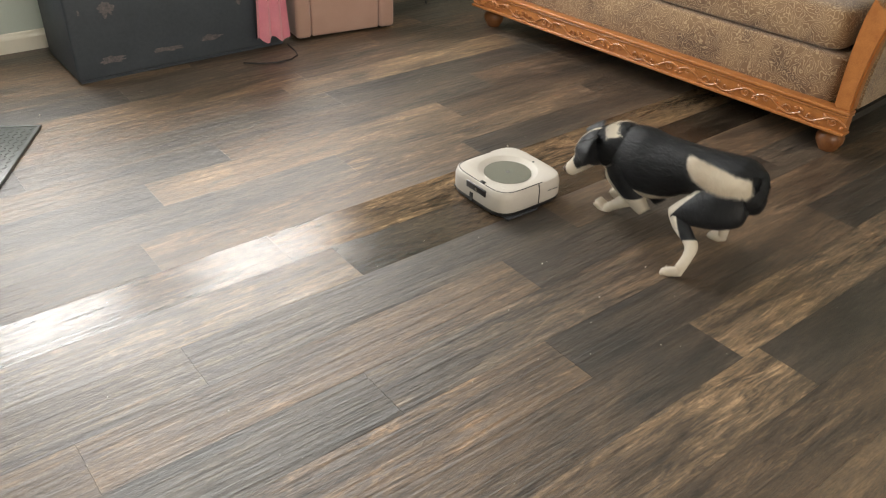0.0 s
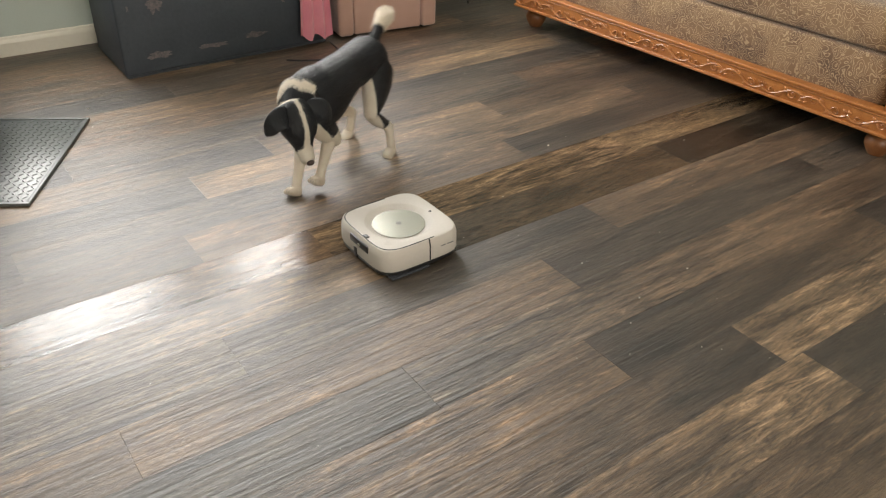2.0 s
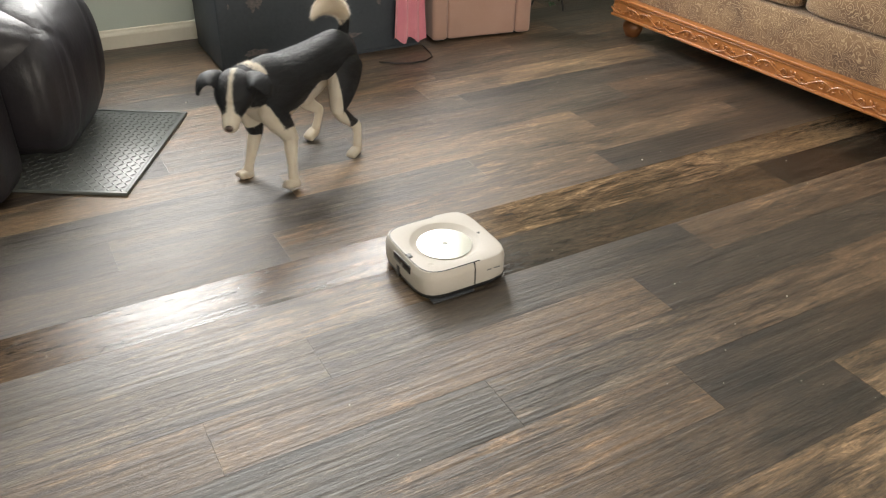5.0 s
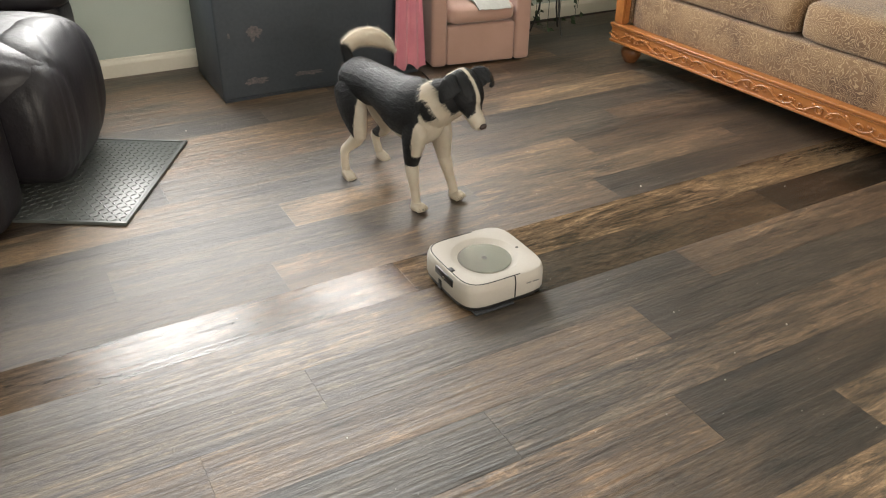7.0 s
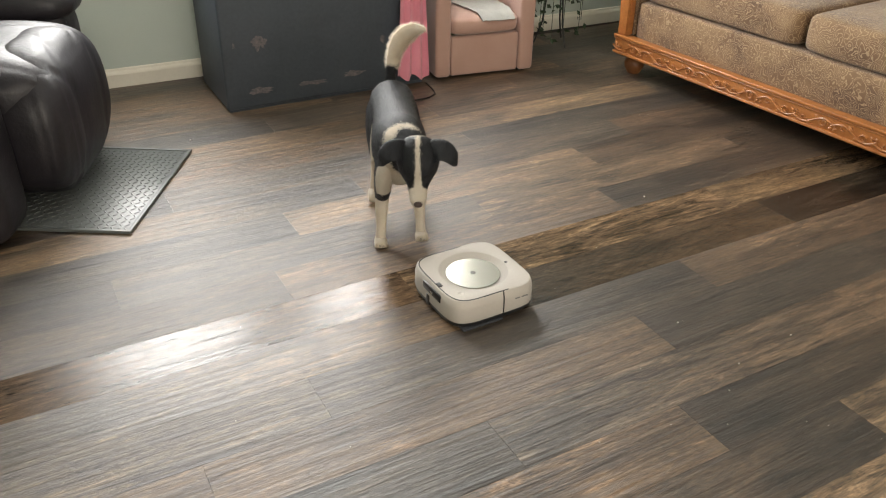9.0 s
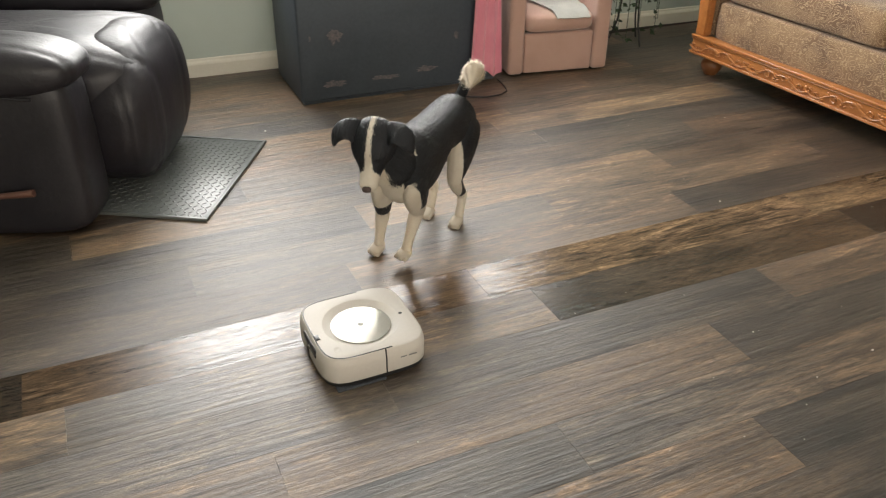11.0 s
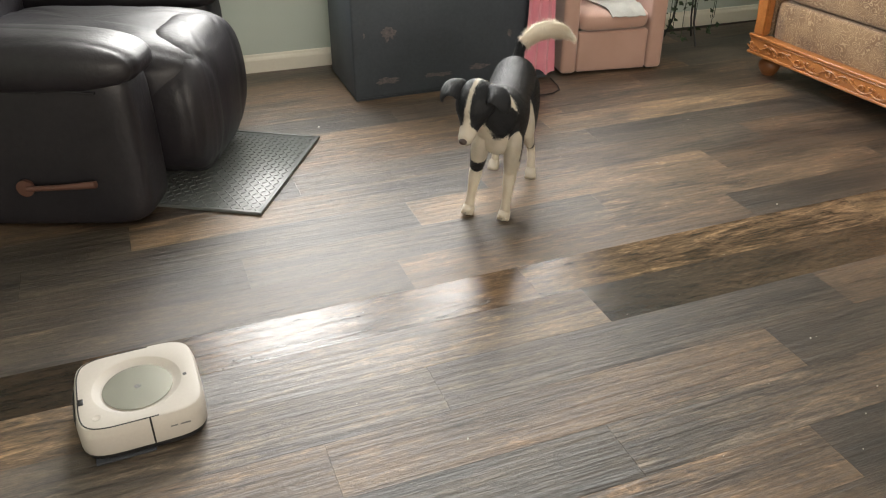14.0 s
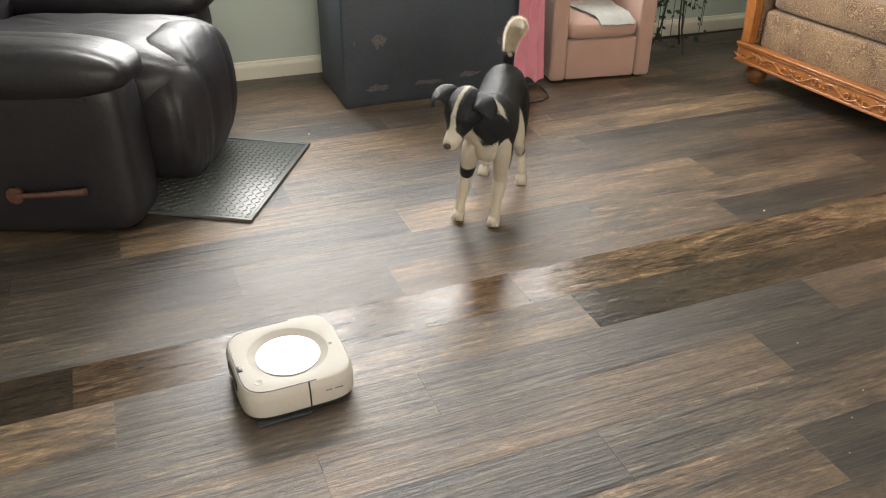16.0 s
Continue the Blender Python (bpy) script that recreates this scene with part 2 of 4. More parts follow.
def paisley_material():
    """Woven paisley upholstery: curled pale lines over brown and dull gold."""
    m, nt, b, link = nodes_of("paisley_fabric")
    co = nt.nodes.new("ShaderNodeTexCoord")
    warp = add(nt, "ShaderNodeTexNoise", Scale=14.0, Detail=2.0)
    link(co.outputs["Object"], warp.inputs["Vector"])
    sc = add(nt, "ShaderNodeVectorMath", operation="SCALE")
    sc.inputs["Scale"].default_value = 0.12
    link(warp.outputs["Color"], sc.inputs[0])
    ps = add(nt, "ShaderNodeVectorMath", operation="ADD")
    link(co.outputs["Object"], ps.inputs[0])
    link(sc.outputs[0], ps.inputs[1])
    cell = add(nt, "ShaderNodeTexVoronoi", Scale=21.0)
    link(ps.outputs[0], cell.inputs["Vector"])
    ring = add(nt, "ShaderNodeMath", operation="MULTIPLY")
    link(cell.outputs["Distance"], ring.inputs[0])
    ring.inputs[1].default_value = 36.0
    sn = add(nt, "ShaderNodeMath", operation="SINE")
    link(ring.outputs[0], sn.inputs[0])
    line = ramp(nt, [(0.55, (0, 0, 0)), (0.85, (1, 1, 1))], sn.outputs[0])
    tone = add(nt, "ShaderNodeTexNoise", Scale=7.0, Detail=3.0)
    link(ps.outputs[0], tone.inputs["Vector"])
    base = ramp(nt, [(0.3, (0.10, 0.052, 0.026)), (0.5, (0.19, 0.108, 0.052)), (0.7, (0.26, 0.16, 0.08))], tone.outputs["Fac"])
    mix = add(nt, "ShaderNodeMix", data_type="RGBA")
    half = add(nt, "ShaderNodeMath", operation="MULTIPLY")
    link(line.outputs[0], half.inputs[0])
    half.inputs[1].default_value = 0.66
    link(half.outputs[0], mix.inputs["Factor"])
    link(base.outputs[0], mix.inputs[6])
    mix.inputs[7].default_value = (0.47, 0.33, 0.19, 1)
    link(mix.outputs[2], b.inputs["Base Color"])
    b.inputs["Roughness"].default_value = 0.8
    b.inputs["Sheen Weight"].default_value = 0.25
    weave = add(nt, "ShaderNodeTexNoise", Scale=420.0, Detail=2.0)
    link(co.outputs["Object"], weave.inputs["Vector"])
    hs = add(nt, "ShaderNodeMath", operation="ADD")
    link(weave.outputs["Fac"], hs.inputs[0])
    link(line.outputs[0], hs.inputs[1])
    bp = add(nt, "ShaderNodeBump", Strength=0.35, Distance=0.002)
    link(hs.outputs[0], bp.inputs["Height"])
    link(bp.outputs[0], b.inputs["Normal"])
    return m


PLANK = plank_material()
PAISLEY = paisley_material()
WALL = surface("wall_paint", (0.47, 0.53, 0.47), (0.53, 0.59, 0.53), 0.75, 2.0, 160, 0.12)
CEIL = surface("ceiling_paint", (0.72, 0.72, 0.70), (0.78, 0.78, 0.76), 0.85, 3, 120, 0.3)
TRIM = surface("trim_paint", (0.70, 0.66, 0.55), (0.78, 0.74, 0.63), 0.45, 3, 60, 0.06)
SUBFLOOR = surface("subfloor", (0.02, 0.017, 0.014), (0.03, 0.025, 0.02), 0.8)
LEATHER = surface("dark_leather", (0.009, 0.008, 0.011), (0.020, 0.017, 0.021), 0.47, 4, 46, 0.40, spread=0.09, depth=0.0035)
RUBBER = surface("rubber_mat", (0.085, 0.093, 0.090), (0.12, 0.128, 0.124), 0.36, 8, 200, 0.2)
# black paint lifted to blue-grey: bright haze over the cabinet, put into the colour
HAZEBLACK = surface("painted_black", (0.040, 0.049, 0.062), (0.062, 0.074, 0.090), 0.6, 6, 60, 0.2)
ROSE = surface("faded_rose", (0.045, 0.050, 0.062), (0.20, 0.165, 0.165), 0.6, 34, 120, 0.3)
PINKSUEDE = surface("pink_suede", (0.42, 0.255, 0.20), (0.50, 0.32, 0.26), 0.85, 5, 200, 0.25, sheen=0.4)
PINKCLOTH = surface("pink_cloth", (0.62, 0.20, 0.27), (0.75, 0.30, 0.36), 0.9, 8, 260, 0.3, sheen=0.3)
GREYCLOTH = surface("grey_cloth", (0.34, 0.34, 0.32), (0.46, 0.46, 0.43), 0.9, 14, 240, 0.4)
OAK = surface("carved_oak", (0.30, 0.105, 0.028), (0.47, 0.19, 0.055), 0.33, 5, 40, 0.15, stretch=(6, 1, 6), spread=0.1, coat=0.25)
# the rail's oak darkened for the feet: shade under the sofa, put into the colour
SHADEDOAK = surface("dark_oak", (0.15, 0.055, 0.018), (0.24, 0.095, 0.03), 0.4, 6, 50, 0.15, stretch=(3, 3, 1))
LEVERWOOD = surface("lever_wood", (0.085, 0.036, 0.026), (0.13, 0.06, 0.042), 0.45, 8, 60, 0.15)
# near-black for undersides and feet: the shade beneath furniture is in its colour
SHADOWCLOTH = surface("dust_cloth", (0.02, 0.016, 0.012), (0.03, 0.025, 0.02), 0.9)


# ---- room ----
def wall_with_hole(name, length, height, thick, holes, m):
    """A wall in its own x-z plane, thick along +y, with window openings from left to right."""
    bm = bmesh.new()
    at = length[0]
    for x0, x1, z0, z1 in holes:
        for xa, xb, za, zb in ((at, x0, 0, height), (x0, x1, 0, z0), (x0, x1, z1, height)):
            box((xb - xa, thick, zb - za), ((xa + xb) / 2, thick / 2, (za + zb) / 2), bm=bm)
        at = x1
    box((length[1] - at, thick, height), ((at + length[1]) / 2, thick / 2, height / 2), bm=bm)
    ob = part(name, bm, WALL, smooth=False)
    ob.matrix_world = m
    return tagged(ob, "pale grey-green painted plaster wall", "wall", kind="structure")


def window(name, hole, m):
    x0, x1, z0, z1 = hole
    top = thing(name, m @ pose(x0, 0, z0), "white framed window full of daylight", "window", kind="structure")
    w, h = x1 - x0, z1 - z0
    for px, pz, sx, sz in ((w / 2, 0.025, w, 0.05), (w / 2, h - 0.025, w, 0.05), (0.025, h / 2, 0.05, h - 0.1), (w - 0.025, h / 2, 0.05, h - 0.1), (w / 2, h / 2, 0.05, h - 0.1)):
        part("window_frame", box((sx, 0.05, sz), (px, 0.04, pz), 0.006), TRIM, top)
    part("window_sill", box((w + 0.1, 0.07, 0.03), (w / 2, -0.035, -0.016), 0.006), TRIM, top)
    return top


T = 0.12
wall_with_hole("wall_north", (X0 - T, X1 + T), ZC, T, (WIN_N, WIN_M), ROOM)
SOUTH = ROOM @ pose(0, Y0, 0, 0, 0, 180)
wall_with_hole("wall_south", (-X1 - T, -X0 + T), ZC, T, ((-WIN_S[1], -WIN_S[0], WIN_S[2], WIN_S[3]),), SOUTH)
wall_with_hole("wall_east", (0, -Y0), ZC, T, (), ROOM @ pose(X1, 0, 0, 0, 0, -90))
wall_with_hole("wall_west", (0, -Y0), ZC, T, (), ROOM @ pose(X0, Y0, 0, 0, 0, 90))
window("window_1", WIN_N, ROOM)
window("window_2", WIN_M, ROOM)
window("window_3", (-WIN_S[1], -WIN_S[0], WIN_S[2], WIN_S[3]), SOUTH)
ceiling = part("ceiling", box((X1 - X0 + 2 * T, Y1 - Y0 + 2 * T, 0.1), ((X0 + X1) / 2, (Y0 + Y1) / 2, ZC + 0.05)), CEIL, smooth=False)
ceiling.matrix_world = ROOM
tagged(ceiling, "plain white painted ceiling", "ceiling", kind="structure")


def skirting(m, length):
    bm = bmesh.new()
    prof = [(0, 0), (-0.016, 0), (-0.016, 0.060), (-0.013, 0.068), (-0.008, 0.076), (-0.006, 0.084), (0, 0.088)]
    ends = [[bm.verts.new((x, y, z)) for y, z in prof] for x in (0, length)]
    n = len(prof)
    for i in range(n):
        bm.faces.new((ends[0][i], ends[1][i], ends[1][(i + 1) % n], ends[0][(i + 1) % n]))
    bm.faces.new(ends[0]), bm.faces.new(ends[1][::-1])
    bmesh.ops.recalc_face_normals(bm, faces=bm.faces)
    ob = part("baseboard", bm, TRIM, smooth=False)
    ob.matrix_world = m
    return tagged(ob, "cream painted moulded baseboard along the wall", "baseboard", kind="structure")


skirting(ROOM @ pose(X0, 0, 0), X1 - X0)
skirting(SOUTH @ pose(-X1, 0, 0), X1 - X0)
skirting(ROOM @ pose(X1, -0.017, 0, 0, 0, -90), -Y0 - 0.034)
skirting(ROOM @ pose(X0, Y0 + 0.017, 0, 0, 0, 90), -Y0 - 0.034)


# ---- floor ----
ROW0, ROW, LONG = 0.858, 0.1745, 1.24        # first seam, plank width, plank length
TURN_F = -1.0                                # planks against x
# end joints by row, counted from the seam at ROW0
JOINT = {-2: (1.755,), -1: (1.69,), 0: (1.319, 2.535), 1: (0.871, 2.092), 2: (1.474,), 3: (0.548, 1.797), 4: (-0.19, 1.098), 5: (-0.283, 0.97, 2.25), 6: (1.88,), 7: (1.427,), 8: (2.026,), 9: (2.346,)}
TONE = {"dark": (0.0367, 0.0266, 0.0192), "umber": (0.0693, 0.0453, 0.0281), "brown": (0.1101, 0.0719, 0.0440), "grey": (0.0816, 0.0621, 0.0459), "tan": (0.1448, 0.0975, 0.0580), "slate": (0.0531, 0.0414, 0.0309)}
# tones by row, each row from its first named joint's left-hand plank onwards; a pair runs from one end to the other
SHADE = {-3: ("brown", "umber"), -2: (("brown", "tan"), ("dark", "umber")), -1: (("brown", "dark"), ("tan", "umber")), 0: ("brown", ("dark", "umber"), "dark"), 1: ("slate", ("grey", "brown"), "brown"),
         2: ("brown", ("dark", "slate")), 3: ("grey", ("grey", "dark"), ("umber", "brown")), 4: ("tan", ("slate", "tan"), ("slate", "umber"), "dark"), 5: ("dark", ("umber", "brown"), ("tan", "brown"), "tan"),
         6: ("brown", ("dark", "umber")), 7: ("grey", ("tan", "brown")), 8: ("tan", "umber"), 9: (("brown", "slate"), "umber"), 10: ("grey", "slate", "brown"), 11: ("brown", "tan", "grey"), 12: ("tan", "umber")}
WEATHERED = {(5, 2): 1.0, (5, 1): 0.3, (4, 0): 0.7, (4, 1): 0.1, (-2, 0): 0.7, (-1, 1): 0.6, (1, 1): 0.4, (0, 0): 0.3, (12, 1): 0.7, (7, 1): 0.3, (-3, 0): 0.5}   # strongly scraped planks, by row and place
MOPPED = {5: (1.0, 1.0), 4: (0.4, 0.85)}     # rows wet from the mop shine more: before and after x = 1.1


def build_floor():
    base = part("floor", box((X1 - X0 + 2 * T, Y1 - Y0 + 2 * T, 0.05), ((X0 + X1) / 2, (Y0 + Y1) / 2, -0.031)), SUBFLOOR, smooth=False)
    base.matrix_world = ROOM
    tagged(base, "dark brown embossed wood-look plank floor with a soft shine", "floor", kind="structure")
    rng = random.Random(4)
    to_room = ROOM.inverted() @ pose(0, 0, 0, 0, 0, TURN_F)
    lo, hi, front, back = X0 - T, X1 + T, Y0 - T, Y1 + T
    made = {}
    names = list(TONE)
    for k in range(-22, 20):
        known = JOINT.get(k, (rng.uniform(0.6, 0.6 + LONG),))
        cuts = [known[0] - LONG * q for q in (4, 3, 2, 1)] + list(known) + [known[-1] + LONG * q for q in (1, 2, 3, 4)]
        for j, (a, b) in enumerate(zip(cuts, cuts[1:])):
            y = ROW0 + ROW * k
            ca, cb = to_room @ Vector((a, y + ROW / 2, 0)), to_room @ Vector((b, y + ROW / 2, 0))
            if cb.x < lo or ca.x > hi or max(ca.y, cb.y) > back - ROW / 2 or min(ca.y, cb.y) < front + ROW / 2:
                continue
            a += max(0.0, lo - ca.x)
            b -= max(0.0, cb.x - hi)
            size = round(b - a, 3)
            if size < 0.05:
                continue
            if size not in made:
                bm = box((size - 0.0002, ROW - 0.0002, 0.006), (0, 0, -0.003))
                top = [e for e in bm.edges if all(v.co.z > -0.001 for v in e.verts)]
                bmesh.ops.bevel(bm, geom=top, offset=0.0003, segments=1, affect="EDGES")
                me = bpy.data.meshes.new("plank")
                bm.to_mesh(me)
                bm.free()
                me.materials.append(PLANK)
                made[size] = me
            ob = new("plank", made[size])
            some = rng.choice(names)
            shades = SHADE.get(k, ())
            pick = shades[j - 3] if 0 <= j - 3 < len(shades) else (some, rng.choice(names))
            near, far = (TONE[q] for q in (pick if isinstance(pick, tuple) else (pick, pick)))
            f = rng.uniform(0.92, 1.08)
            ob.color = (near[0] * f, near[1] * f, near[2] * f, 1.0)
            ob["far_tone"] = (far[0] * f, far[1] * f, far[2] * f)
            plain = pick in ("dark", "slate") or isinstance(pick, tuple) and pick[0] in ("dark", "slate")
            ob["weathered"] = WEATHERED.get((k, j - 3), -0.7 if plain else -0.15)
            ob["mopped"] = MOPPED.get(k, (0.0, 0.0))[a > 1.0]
            ob.parent = base
            ob.matrix_local = to_room @ pose((a + b) / 2, y + ROW / 2, 0)


# ---- recliner ----
def pleated(r, at, e, nu, nv, pleats, depth, seed):
    """A leather cushion with creases that run out from its seams."""
    bm = superquad(r, (0, 0, 0), e, nu, nv)
    rng = random.Random(seed)
    lines = [(rng.uniform(-1, 1), rng.uniform(0.6, 1.4), rng.uniform(-0.4, 0.4)) for _ in range(pleats)]
    bm.normal_update()
    for v in bm.verts:
        p = Vector((v.co.x / r[0], v.co.y / r[1], v.co.z / r[2]))
        w = 0.0
        for c, k, slope in lines:
            dist = (p.y - c - slope * p.x + 0.12 * math.sin(4 * p.x + c * 9)) / (0.05 * k)
            w -= math.exp(-dist * dist) * (0.35 + 0.65 * min(1.0, abs(p.x)))
        w += 0.9 * noise.noise(v.co * 7 + Vector((seed, 0, 0)))
        v.co += v.normal * (depth * w)
    bmesh.ops.translate(bm, vec=at, verts=bm.verts)
    return bm


def recliner():
    top = thing("recliner", pose(-0.045, 2.545, 0, 0, 0, -24), "dark brown leather recliner with padded arms and a wooden lever", "recliner")
    for y, s in ((0.13, -1), (1.02, 1)):
        bm = superquad((0.475, 0.125, 0.272), (-0.44, y, 0.275), (0.24, 0.34), 96, 40, wobble=0.008, freq=3.2)
        arm = part("arm", bm, LEATHER, top)
        part("arm_pad", pleated((0.50, 0.150, 0.094), (-0.435, y, 0.541), (0.78, 0.50), 96, 28, 4, 0.003, 3 if s < 0 else 4), LEATHER, arm)
        edge = [(-0.84 + 0.78 * k / 24, y + s * 0.122, 0.480 + 0.004 * math.sin(k)) for k in range(25)]
        part("piping", loft(edge, [0.005] * 25, 8), LEATHER, arm)
    part("base", box((0.82, 0.66, 0.30), (-0.47, 0.575, 0.17), 0.03, 3), LEATHER, top)
    part("seat_cushion", pleated((0.46, 0.325, 0.135), (-0.30, 0.560, 0.410), (0.62, 0.4), 120, 40, 9, 0.005, 5), LEATHER, top)
    part("footrest", pleated((0.150, 0.325, 0.268), (0.040, 0.560, 0.278), (0.80, 0.45), 128, 60, 10, 0.005, 8), LEATHER, top)
    part("backrest", pleated((0.16, 0.34, 0.36), (-0.82, 0.575, 0.70), (0.45, 0.4), 64, 32, 8, 0.008, 6), LEATHER, top)
    for y in (0.09, 1.06):
        for x in (-0.8, -0.10):
            part("foot", box((0.06, 0.05, 0.03), (x, y, 0.015), 0.006), SHADOWCLOTH, top)
    lever = part("lever", loft([(-0.335, -0.022, 0.165), (-0.30, -0.026, 0.168), (-0.22, -0.03, 0.176), (-0.15, -0.03, 0.183), (-0.105, -0.03, 0.188)], [0.009, 0.009, 0.009, 0.011, 0.012], 12), LEVERWOOD, top, "dark brown wooden lever")
    part("lever_hub", lathe([(0, -0.012), (0.024, -0.012), (0.028, -0.006), (0.028, 0.008), (0, 0.012)], 24, m=pose(-0.345, -0.012, 0.163, 90, 0, 0)), LEVERWOOD, lever)
    return top


# ---- rubber mat ----
def rubber_mat():
    top = thing("floor_mat", pose(0.338, 2.506, 0, 0, 0, -32.1), "dark grey rubber floor mat with raised tread lozenges", "mat")
    w, d = 0.50, 0.665
    part("slab", box((w, d, 0.008), (-w / 2, d / 2, 0.0045), 0.003), RUBBER, top)
    bm = bmesh.new()
    step = 0.0225
    i = 0
    for a in range(int(w / step) - 1):
        for b in range(int(d / step) - 1):
            x, y = -w + step * (a + 1), step * (b + 1)
            turn = 45 if (a + b) % 2 else -45
            vs = [Vector(p) for p in ((-0.011, 0, 0), (0, -0.0035, 0), (0.011, 0, 0), (0, 0.0035, 0), (-0.007, 0, 0.0022), (0.007, 0, 0.0022))]
            m = pose(x, y, 0.0083, 0, 0, turn)
            v = [bm.verts.new(m @ p) for p in vs]
            for f in ((0, 1, 4), (1, 5, 4), (1, 2, 5), (2, 3, 5), (3, 4, 5), (3, 0, 4)):
                bm.faces.new([v[q] for q in f])
    tread = part("tread", bm, RUBBER, top)
    tread["kind"] = "stuff"
    rim = bmesh.new()
    for sx, sy, px, py in ((w, 0.012, -w / 2, 0.006), (w, 0.012, -w / 2, d - 0.006), (0.012, d - 0.024, -0.006, d / 2)):
        box((sx, sy, 0.004), (px, py, 0.0105), 0.0015, bm=rim)
    part("rim", rim, RUBBER, top)
    return top


# ---- black painted cabinet ----
def black_cabinet():
    top = thing("cabinet", pose(0.942, 3.395, 0, 0, 0, -1.5), "black painted cabinet with faded rose decoration", "cabinet")
    w, d, h = 0.97, 0.44, 0.86
    part("plinth", box((w - 0.02, d - 0.02, 0.012), (w / 2, d / 2, 0.006)), HAZEBLACK, top)
    part("body", box((w, d, h - 0.03), (w / 2, d / 2, 0.010 + (h - 0.03) / 2), 0.012, 3), HAZEBLACK, top)
    part("top", box((w + 0.03, d + 0.02, 0.025), (w / 2, d / 2 - 0.005, h - 0.006), 0.008), HAZEBLACK, top)
    for n, (x, z, rx, rz) in enumerate(((0.165, 0.30, 0.045, 0.040), (0.15, 0.085, 0.075, 0.022), (0.40, 0.085, 0.080, 0.014), (0.60, 0.10, 0.065, 0.016), (0.75, 0.24, 0.014, 0.022), (0.30, 0.62, 0.030, 0.028), (0.90, 0.12, 0.030, 0.030), (0.62, 0.45, 0.018, 0.014), (0.055, 0.30, 0.006, 0.016))):
        outline = []
        for q in range(40):
            a = 2 * math.pi * q / 40
            f = 0.72 + 0.55 * noise.noise(Vector((2.2 * math.cos(a), 2.2 * math.sin(a), 3.7 * n)))
            outline.append((x + rx * f * math.cos(a), z + rz * f * math.sin(a)))
        part("rose_decoration", prism(outline, 0.0, 0.0010, m=pose(0, -0.0002, 0, 90, 0, 0)), ROSE, top, "faded rose decoration")
    return top


def pink_towel():
    bm = bmesh.new()
    cols, rows, th = 14, 30, 0.004
    grid = []
    for side in (0, 1):
        g = []
        for r in range(rows + 1):
            v = r / rows
            z = 0.885 - v * (0.885 - 0.045)
            wd = 0.09 + 0.08 * v
            g.append([bm.verts.new((1.835 - 0.005 * v + wd * (c / cols - 0.5), 3.340 - 0.014 * math.sin(c * 1.25 + 2.2 * v) * (0.35 + 0.65 * v) - side * th, z + (0.014 * math.sin(c * 0.9 + 1) - 0.020 * (c / cols - 0.5)) * v)) for c in range(cols + 1)])
        grid.append(g)
    for side in (0, 1):
        for r in range(rows):
            for c in range(cols):
                q = [grid[side][r][c], grid[side][r][c + 1], grid[side][r + 1][c + 1], grid[side][r + 1][c]]
                bm.faces.new(q if side else q[::-1])
    ring = [(0, c) for c in range(cols)] + [(r, cols) for r in range(rows)] + [(rows, c) for c in range(cols, 0, -1)] + [(r, 0) for r in range(rows, 0, -1)]
    for (r, c), (r2, c2) in zip(ring, ring[1:] + ring[:1]):
        bm.faces.new((grid[0][r][c], grid[0][r2][c2], grid[1][r2][c2], grid[1][r][c]))
    # the part that lies over the cabinet's top
    box((0.10, 0.16, 0.006), (1.835, 3.42, 0.888), 0.002, bm=bm)
    bmesh.ops.recalc_face_normals(bm, faces=bm.faces)
    return tagged(part("towel", bm, PINKCLOTH), "pink cloth hanging over the edge of the black cabinet", "towel")


# ---- pink armchair ----
def armchair():
    top = thing("armchair", pose(1.965, 3.352, 0, 0, 0, -9.9), "small dusty pink suede armchair", "armchair")
    w, d = 0.523, 0.46
    for x, s in ((0.04, 1), (w - 0.04, -1)):
        bm = box((0.08, d, 0.484), (x, d / 2, 0.253), 0.018, 3)
        arm = part("arm", bm, PINKSUEDE, top)
        part("arm_roll", superquad((0.052, d / 2 + 0.005, 0.045), (x, d / 2, 0.49), (0.6, 0.3), 24, 12), PINKSUEDE, arm)
    part("front_panel", box((w - 0.166, 0.05, 0.194), (w / 2, 0.035, 0.109), 0.012, 3), PINKSUEDE, top)
    part("seat_cushion", superquad(((w - 0.164) / 2, 0.21, 0.050), (w / 2, 0.205, 0.252), (0.5, 0.25), 40, 14, wobble=0.004, freq=12), PINKSUEDE, top)
    part("backrest", superquad(((w - 0.12) / 2, 0.08, 0.28), (w / 2, 0.39, 0.50), (0.4, 0.3), 36, 16), PINKSUEDE, top)
    for x in (0.05, w - 0.05):
        for y in (0.05, d - 0.05):
            part("foot", box((0.04, 0.04, 0.014), (x, y, 0.007), 0.003), SHADOWCLOTH, top)
    return top


